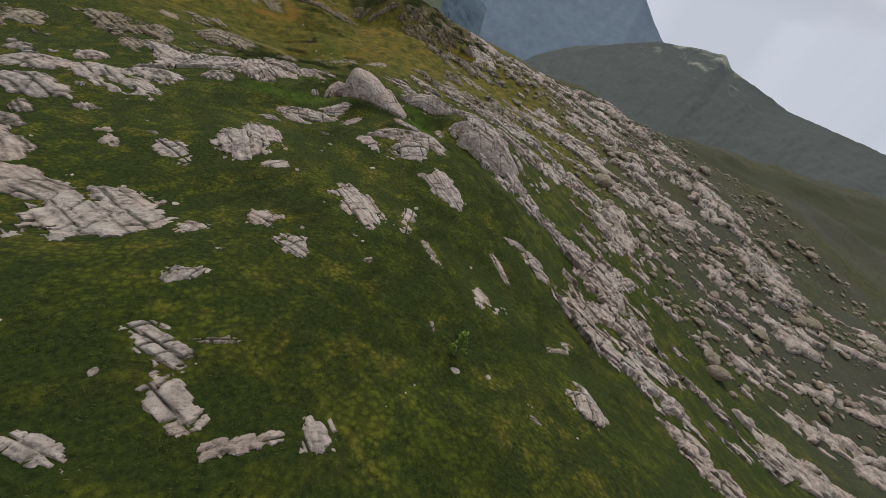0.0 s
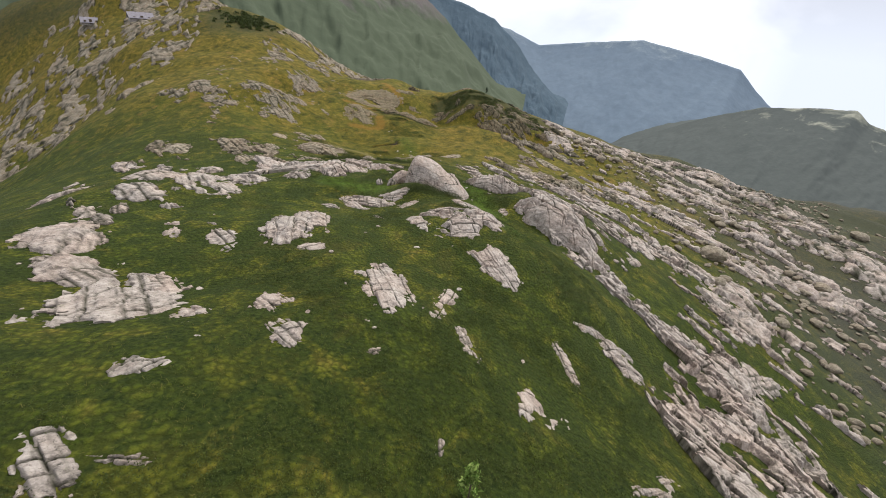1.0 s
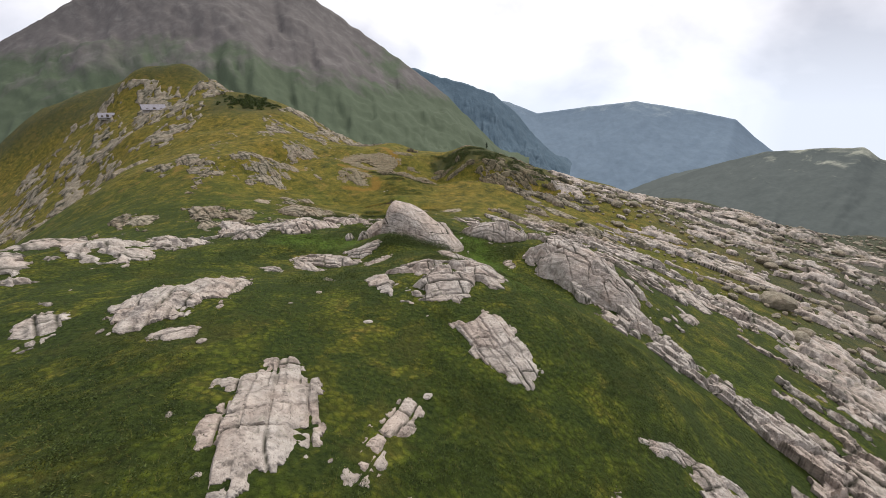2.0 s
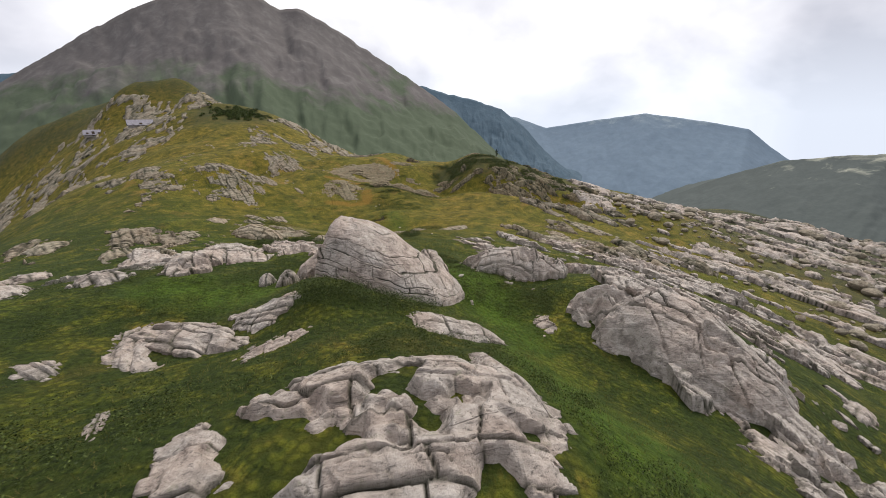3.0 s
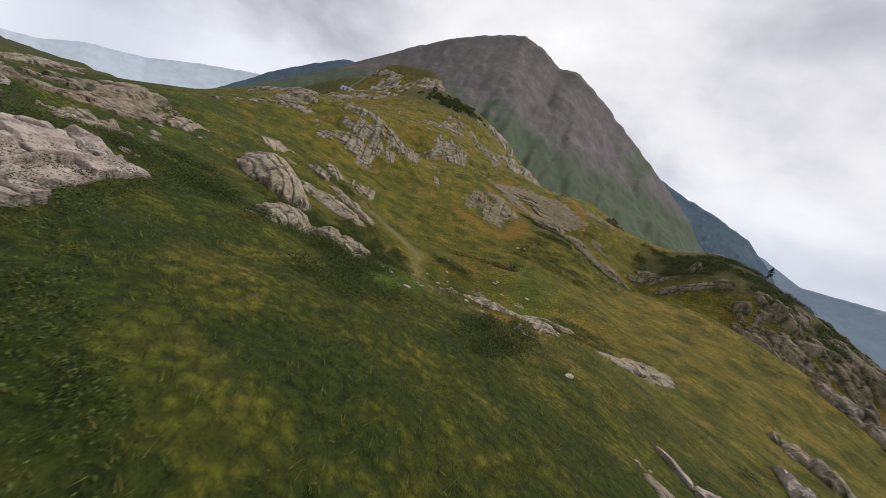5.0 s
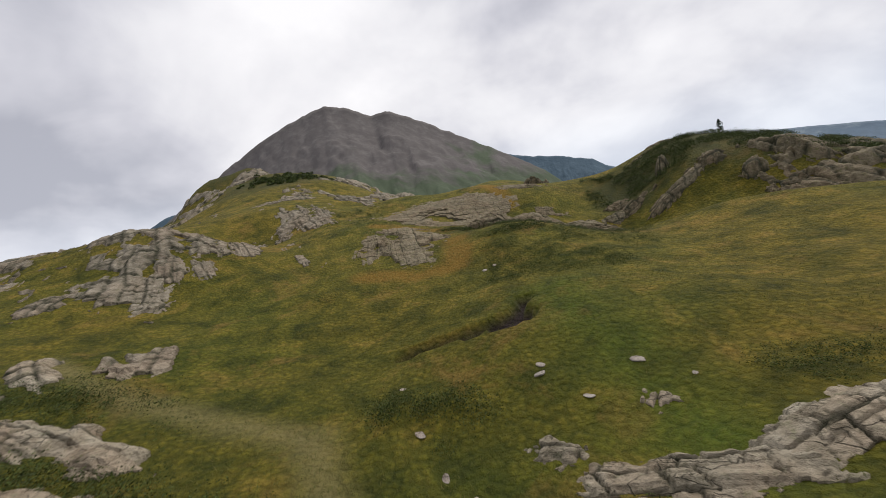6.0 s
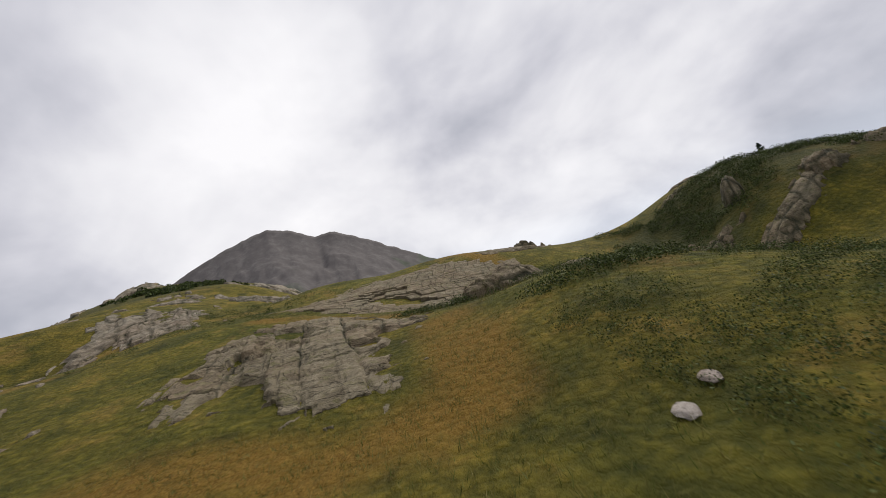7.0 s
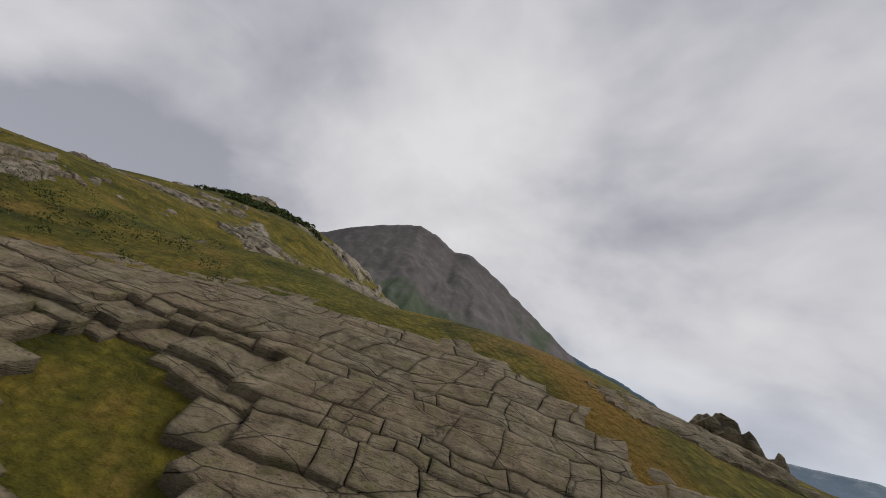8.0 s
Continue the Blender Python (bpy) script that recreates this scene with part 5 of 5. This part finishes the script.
def build_shrubs():
    """Low mats of leafy dwarf shrubs."""
    rs = np.random.RandomState(5)
    p = beside_trail(rs, 60000, 11.0)
    thick = fbm(p[:, 0] / 7, p[:, 1] / 7, 3, 61) + np.where(p[:, 1] < -8, -0.12, np.where(p[:, 1] < 26, 0.10, -0.20))
    p = p[(thick > 0.08) & ~on_rock(p[:, 0], p[:, 1]) & (ditch(p[:, 0], p[:, 1]) < 0.1)][:9000]
    # round clumps of heather in the upper meadow
    at = np.stack([rs.uniform(-20, -1, 620), rs.uniform(29, 47, 620)], 1)
    at = at[(value(at[:, 0] / 2.2, at[:, 1] / 2.2, 64) + 0.025 * np.clip(-8 - at[:, 0], 0, 6) > 0.60) & (along(at[:, 0], at[:, 1], PATH_LINE, 1.3) < 0.2)]
    off = rs.normal(0, 0.26, (14 * len(at), 2))
    clump = np.repeat(at, 14, 0) + off
    lift = 0.32 * np.exp(-(off**2).sum(1) / 0.12) * np.repeat(rs.uniform(0.4, 1.2, len(at)), 14)
    bare = ~(on_rock(clump[:, 0], clump[:, 1]) | on_rock(clump[:, 0] + 0.4, clump[:, 1]) | on_rock(clump[:, 0] - 0.4, clump[:, 1]) | on_rock(clump[:, 0], clump[:, 1] + 0.5))
    lift = np.concatenate([np.zeros(len(p)), lift[bare]])
    p = np.concatenate([p, clump[bare]])
    n = len(p)
    r = rs.uniform(0.12, 0.40, n)
    k = 66
    i = np.repeat(np.arange(n), k)
    away = rs.normal(0, 1, (n * k, 3))
    away /= np.linalg.norm(away, axis=1)[:, None]
    away[:, 2] = np.abs(away[:, 2]) * 0.75
    z = ground_z(p[:, 0], p[:, 1]) + lift
    centre = np.stack([p[i, 0], p[i, 1], z[i]], 1) + away * r[i, None]
    co, faces = leaves(rs, centre, 0.05, 0.023)
    mesh_of("dwarf_shrubs", co, faces, SHRUB, "dark green leafy mats of dwarf shrubs on the turf", "shrub", smooth=False)


def build_grass():
    rs = np.random.RandomState(9)
    p = beside_trail(rs, 60000, 7.5)
    p = p[~on_rock(p[:, 0], p[:, 1]) & (ditch(p[:, 0], p[:, 1]) < 0.3)][:42000]
    n, k = len(p), 4
    i = np.repeat(np.arange(n), k)
    foot = np.stack([p[i, 0], p[i, 1], ground_z(p[i, 0], p[i, 1])], 1)
    foot[:, :2] += rs.normal(0, 0.05, (n * k, 2))
    lean = rs.normal(0, 0.06, (n * k, 3))
    tall = rs.uniform(0.05, 0.17, n * k)
    lean[:, 2] = tall
    side = np.stack([rs.normal(0, 1, n * k), rs.normal(0, 1, n * k), np.zeros(n * k)], 1)
    side *= 0.006 / (np.linalg.norm(side, axis=1)[:, None] + 1e-9)
    co = np.stack([foot - side, foot + side, foot + lean], 1).reshape(-1, 3)
    mesh_of("grass", co, np.arange(3 * n * k).reshape(-1, 3), GRASS, "tufts of green and straw-coloured grass", "grass", smooth=False)


build_shrubs()
build_grass()


def knoll_shrubs():
    """Dark low bushes between the crags of the knoll and below the pavements."""
    rs = np.random.RandomState(15)
    kx = rs.uniform(2.5, 36, 2300)
    knoll = np.stack([kx, rs.uniform(84.0, 95.5, 2300) - 0.25 * (kx - 5)], 1)
    knoll = knoll[(value(kx / 2.6, knoll[:, 1] / 2.2, 44) > 0.36) & (knoll[:, 1] > 85.6 - 0.25 * (kx - 5) + 3.0 * fbm(kx / 3, knoll[:, 1] / 3, 3, 45))]
    p = np.concatenate([knoll, np.stack([rs.uniform(-10.5, -5.5, 60), rs.normal(70.8, 0.45, 60)], 1),
                        np.stack([rs.uniform(-8.5, -0.6, 230), rs.normal(5.2, 0.4, 230)], 1),
                        np.stack([rs.normal(-9, 1.8, 90), rs.normal(-1.5, 2.0, 90)], 1), np.stack([rs.normal(-27, 3, 46), rs.normal(88.6, 2, 46)], 1),
                        np.stack([rs.uniform(0, 1, 70) * 4.0 - 13.5, rs.normal(50.9, 0.35, 70)], 1), np.stack([rs.normal(-14.4, 1.2, 42), rs.normal(78.7, 0.7, 42)], 1),
                        np.stack([rs.normal(-11.8, 0.7, 26), rs.normal(76.0, 0.4, 26)], 1), np.stack([rs.uniform(-10.8, -7.5, 20), rs.normal(75.2, 0.25, 20)], 1),
                        np.stack([rs.normal(-25.5, 2.2, 130), rs.normal(50.0, 0.9, 130)], 1), np.stack([rs.normal(-19.5, 1.6, 110), rs.normal(46.4, 0.5, 110)], 1)])
    p = p[(p[:, 1] > 82) | ~on_rock(p[:, 0], p[:, 1])]
    heather = np.stack([rs.normal(-62, 3.8, 200), rs.normal(129, 4.0, 200)], 1)
    p = np.concatenate([p, heather])
    r = rs.uniform(0.25, 0.65, len(p)) * np.where(p[:, 1] > 110, 1.4, np.where((p[:, 1] > 70) & (p[:, 0] < 0), 0.7, 1))
    k = 72
    i = np.repeat(np.arange(len(p)), k)
    away = rs.normal(0, 1, (len(i), 3))
    away /= np.linalg.norm(away, axis=1)[:, None]
    away[:, 2] = np.abs(away[:, 2]) * 0.8
    z = ground_z(p[:, 0], p[:, 1])
    co, faces = leaves(rs, np.stack([p[i, 0], p[i, 1], z[i]], 1) + away * r[i, None], 0.06, np.where(p[i, 1] > 110, 0.22, np.where((p[i, 1] > 60) & (p[i, 0] > 0), 0.055, np.where(p[i, 1] > 60, 0.04, 0.032)))[:, None])
    mesh_of("low_bushes", co, faces, SHRUB, "low dark green bushes between rocks", "bush", smooth=False)


knoll_shrubs()


def part(name, co, faces, mat, parent, label="", smooth=False):
    """One mesh under a thing."""
    me = bpy.data.meshes.new(name)
    me.from_pydata([tuple(v) for v in co], [], [tuple(int(i) for i in f) for f in faces])
    me.polygons.foreach_set("use_smooth", np.full(len(me.polygons), smooth, bool))
    me.materials.append(mat)
    ob = new(name, me)
    ob.parent = parent
    return tagged(ob, label)


def tube(points, radii, sides=7):
    """Corners and faces of a round tapered limb."""
    co, faces = [], []
    for (x, y, z), r in zip(points, radii):
        co += [(x + r * math.cos(2 * math.pi * k / sides), y + r * math.sin(2 * math.pi * k / sides), z) for k in range(sides)]
    for j in range(len(points) - 1):
        for k in range(sides):
            a, b = j * sides + k, j * sides + (k + 1) % sides
            faces.append((a, b, b + sides, a + sides))
    return co, faces


def bark():
    m, t = material("bark")
    p = t.node("ShaderNodeNewGeometry").outputs["Position"]
    n = t.noise(p, 30.0, 4.0)
    finish(t, t.ramp(n, (0.35, (0.05, 0.037, 0.026)), (0.65, (0.13, 0.10, 0.075))), 0.9, n, 0.6, 0.02)
    return m


BARK = bark()


def conifer(name, label, x, y, tall, wide, mat, seed, bare=0.12):
    """A young conifer: a tapered stem, whorls of limbs and needle sprays."""
    rs = np.random.RandomState(seed)
    tree = tagged(new(name), label, "tree")
    tree.location = (x, y, float(ground_z(x, y)) - 0.05)
    co, faces = tube([(0, 0, 0), (0.02, 0, tall * 0.4), (0, 0.02, tall * 0.8), (0, 0, tall)], [0.035 * tall / 2, 0.026 * tall / 2, 0.012 * tall / 2, 0.004])
    part("trunk", co, faces, BARK, tree, smooth=True)
    limbs, lf, at = [], [], []
    for k in range(int(16 * tall)):
        h = tall * (bare + (1 - bare) * rs.random())
        reach = wide * (1 - h / tall) ** 0.8 * rs.uniform(0.6, 1.1) + 0.05
        a = rs.uniform(0, 2 * math.pi)
        tip = (reach * math.cos(a), reach * math.sin(a), h + 0.18 * reach)
        c, f = tube([(0, 0, h), tip], [0.012, 0.003], 4)
        lf += [tuple(i + len(limbs) for i in q) for q in f]
        limbs += c
        for j in range(26):
            w = rs.uniform(0.2, 1.0)
            at.append((tip[0] * w, tip[1] * w, h + (tip[2] - h) * w))
    part("limbs", limbs, lf, BARK, tree)
    co, faces = leaves(rs, np.array(at), 0.035, 0.075, 0.8)
    part("crown", co, faces, mat, tree)


conifer("larch_sapling", "bright green young larch standing in dark shrubs", -5.2, -26.5, 1.9, 0.42, BRIGHT, 3)
conifer("pine_tree", "small dark lone pine on the rocky knoll", 20.0, 94.3, 2.0, 0.7, PINE, 4)

# ---- loose stones ----


def stone_mesh(name, seed):
    """A rough angular stone about one metre across, flat underneath."""
    bm = bmesh.new()
    bmesh.ops.create_icosphere(bm, subdivisions=2, radius=0.5)
    r = random.Random(seed)
    cuts = [Vector((r.gauss(0, 1), r.gauss(0, 1), r.gauss(0, 1))).normalized() for _ in range(9)]
    for v in bm.verts:
        for n in cuts:
            far = v.co.dot(n) - 0.33
            if far > 0:
                v.co -= n * far * 0.85
        v.co += 0.03 * noise.noise_vector(v.co * 4 + Vector((seed, 0, 0)))
        v.co.z *= 0.62
    me = bpy.data.meshes.new(name)
    bm.to_mesh(me)
    bm.free()
    me.materials.append(ROCK)
    return me


STONES = [stone_mesh("stone", k) for k in range(6)]


def stones(n, xs, ys, sizes, label, group):
    for _ in range(n):
        x, y = rng.uniform(*xs), rng.uniform(*ys)
        size = rng.uniform(*sizes)
        ob = new("stone", STONES[rng.randrange(6)])
        ob.matrix_basis = pose(x, y, float(ground_z(x, y)) + 0.05 * size, rng.uniform(-12, 12), rng.uniform(-12, 12), rng.uniform(0, 360)) @ Matrix.Diagonal((size * rng.uniform(0.9, 1.8), size, size * rng.uniform(0.3, 0.7), 1))
        tagged(ob, label, "stone", group)


stones(36, (-13, 1), (33, 47), (0.12, 0.34), "small pale stone lying in green grass", "stones in the meadow")
stones(15, (0, 7), (4, 17), (0.12, 0.4), "pale stone in the grassy gully", "stones in the gully")
stones(40, (-26, 2), (-32, -4), (0.12, 0.4), "small pale stone among dark shrubs", "stones on the slope")
stones(12, (-13, -3), (46, 52.5), (0.12, 0.35), "small pale stone beside the peat channel", "stones by the channel")


for x, y, size in ((-10.15, 64.35, 0.36), (-9.5, 64.75, 0.33)):
    ob = new("stone", STONES[2])
    ob.matrix_basis = pose(x, y, float(ground_z(x, y)) + 0.03, 4, -6, 40 + 60 * size) @ Matrix.Diagonal((size * 1.5, size, size * 0.6, 1))
    tagged(ob, "flat pale stone lying in green grass", "stone", "stones in the meadow")


def boulder_field():
    """The boulders and scree of the valley below the flank."""
    rs = np.random.RandomState(21)
    n = 4200
    x, y = rs.uniform(40, 150, n), rs.uniform(-85, 85, n)
    ok = value(x / 16, y / 16, 33) + 0.25 * rs.random(n) > 0.52
    x, y = x[ok], y[ok]
    base = np.array([v.co[:] for v in STONES[0].vertices])
    tri = np.array([p.vertices[:] for p in STONES[0].polygons])
    size = rs.gamma(1.6, 0.42, len(x)) + 0.2
    turn = rs.uniform(0, 6.28, len(x))
    c, s = np.cos(turn)[:, None], np.sin(turn)[:, None]
    px, py = base[None, :, 0] * size[:, None], base[None, :, 1] * size[:, None] * rs.uniform(0.6, 1.2, (len(x), 1))
    co = np.stack([x[:, None] + c * px - s * py, y[:, None] + s * px + c * py, ground_z(x, y)[:, None] + (base[None, :, 2] + 0.15) * size[:, None]], -1)
    faces = (tri[None] + (np.arange(len(x)) * len(base))[:, None, None]).reshape(-1, 3)
    mesh_of("boulder_field", co.reshape(-1, 3), faces, SLOPE_ROCK, "grey boulders and scree on the valley floor", "boulders", smooth=False)


boulder_field()

# ---- the two stone huts on the hillside ----


def box(x0, x1, y0, y1, z0, z1):
    co = [(x, y, z) for z in (z0, z1) for y in (y0, y1) for x in (x0, x1)]
    return co, [(0, 1, 5, 4), (1, 3, 7, 5), (3, 2, 6, 7), (2, 0, 4, 6), (4, 5, 7, 6), (0, 2, 3, 1)]


def plain(name, dark, light, scale, rough=0.85):
    m, t = material(name)
    p = t.node("ShaderNodeNewGeometry").outputs["Position"]
    n = t.noise(p, scale, 5.0, 0.65)
    finish(t, t.ramp(n, (0.35, dark), (0.65, light)), rough, n, 0.5, 0.05)
    return m


HUT_WALL = plain("hut_stone", (0.20, 0.18, 0.16), (0.36, 0.33, 0.30), 2.5)
HUT_ROOF = plain("slate_roof", (0.17, 0.16, 0.185), (0.28, 0.265, 0.29), 3.0)
HUT_WOOD = plain("hut_door_wood", (0.06, 0.045, 0.03), (0.12, 0.09, 0.06), 8.0)


def hut(x, y, long, deep, tall, turn, label):
    """A low gabled hut of stone with a slate roof."""
    ob = tagged(new("stone_hut"), label, "hut", "huts on the hillside")
    ob.matrix_basis = pose(x, y, float(ground_z(x, y)) - 1.0, 0, 0, turn)
    wall = tall + 0.5
    a, b = long / 2, deep / 2
    co, f = box(-a, a, -b, b, 0, wall)
    top = wall + 0.42 * deep
    co += [(-a, 0, top - 0.15), (a, 0, top - 0.15)]
    f += [(4, 6, 8), (5, 9, 7)]
    part("wall", co, f, HUT_WALL, ob)
    for side in (-1, 1):
        co = [(u * (a + 0.3), side * v, w) for u in (-1, 1) for v, w in ((0, top), (b + 0.4, wall - 0.15), (b + 0.4, wall + 0.0), (0, top + 0.16))]
        part("roof", co, [(0, 1, 5, 4), (1, 2, 6, 5), (2, 3, 7, 6), (3, 0, 4, 7), (0, 3, 2, 1), (4, 5, 6, 7)], HUT_ROOF, ob, "pale grey slate roof")
    co, f = box(-0.45, 0.45, -b - 0.05, -b + 0.1, 0.45, 2.25)
    part("door", co, f, HUT_WOOD, ob, "dark wooden door")
    for u in (-long * 0.3, long * 0.3):
        co, f = box(u - 0.35, u + 0.35, -b - 0.04, -b + 0.1, 1.2, 1.9)
        part("window", co, f, HUT_WOOD, ob, "small dark window")


hut(-111.0, 154.0, 8.0, 4.6, 0.9, 38, "low stone hut with a pale slate roof on the hillside")
hut(-133.0, 158.5, 6.0, 4.2, 0.5, 30, "smaller ruined-looking stone hut below the other hut")
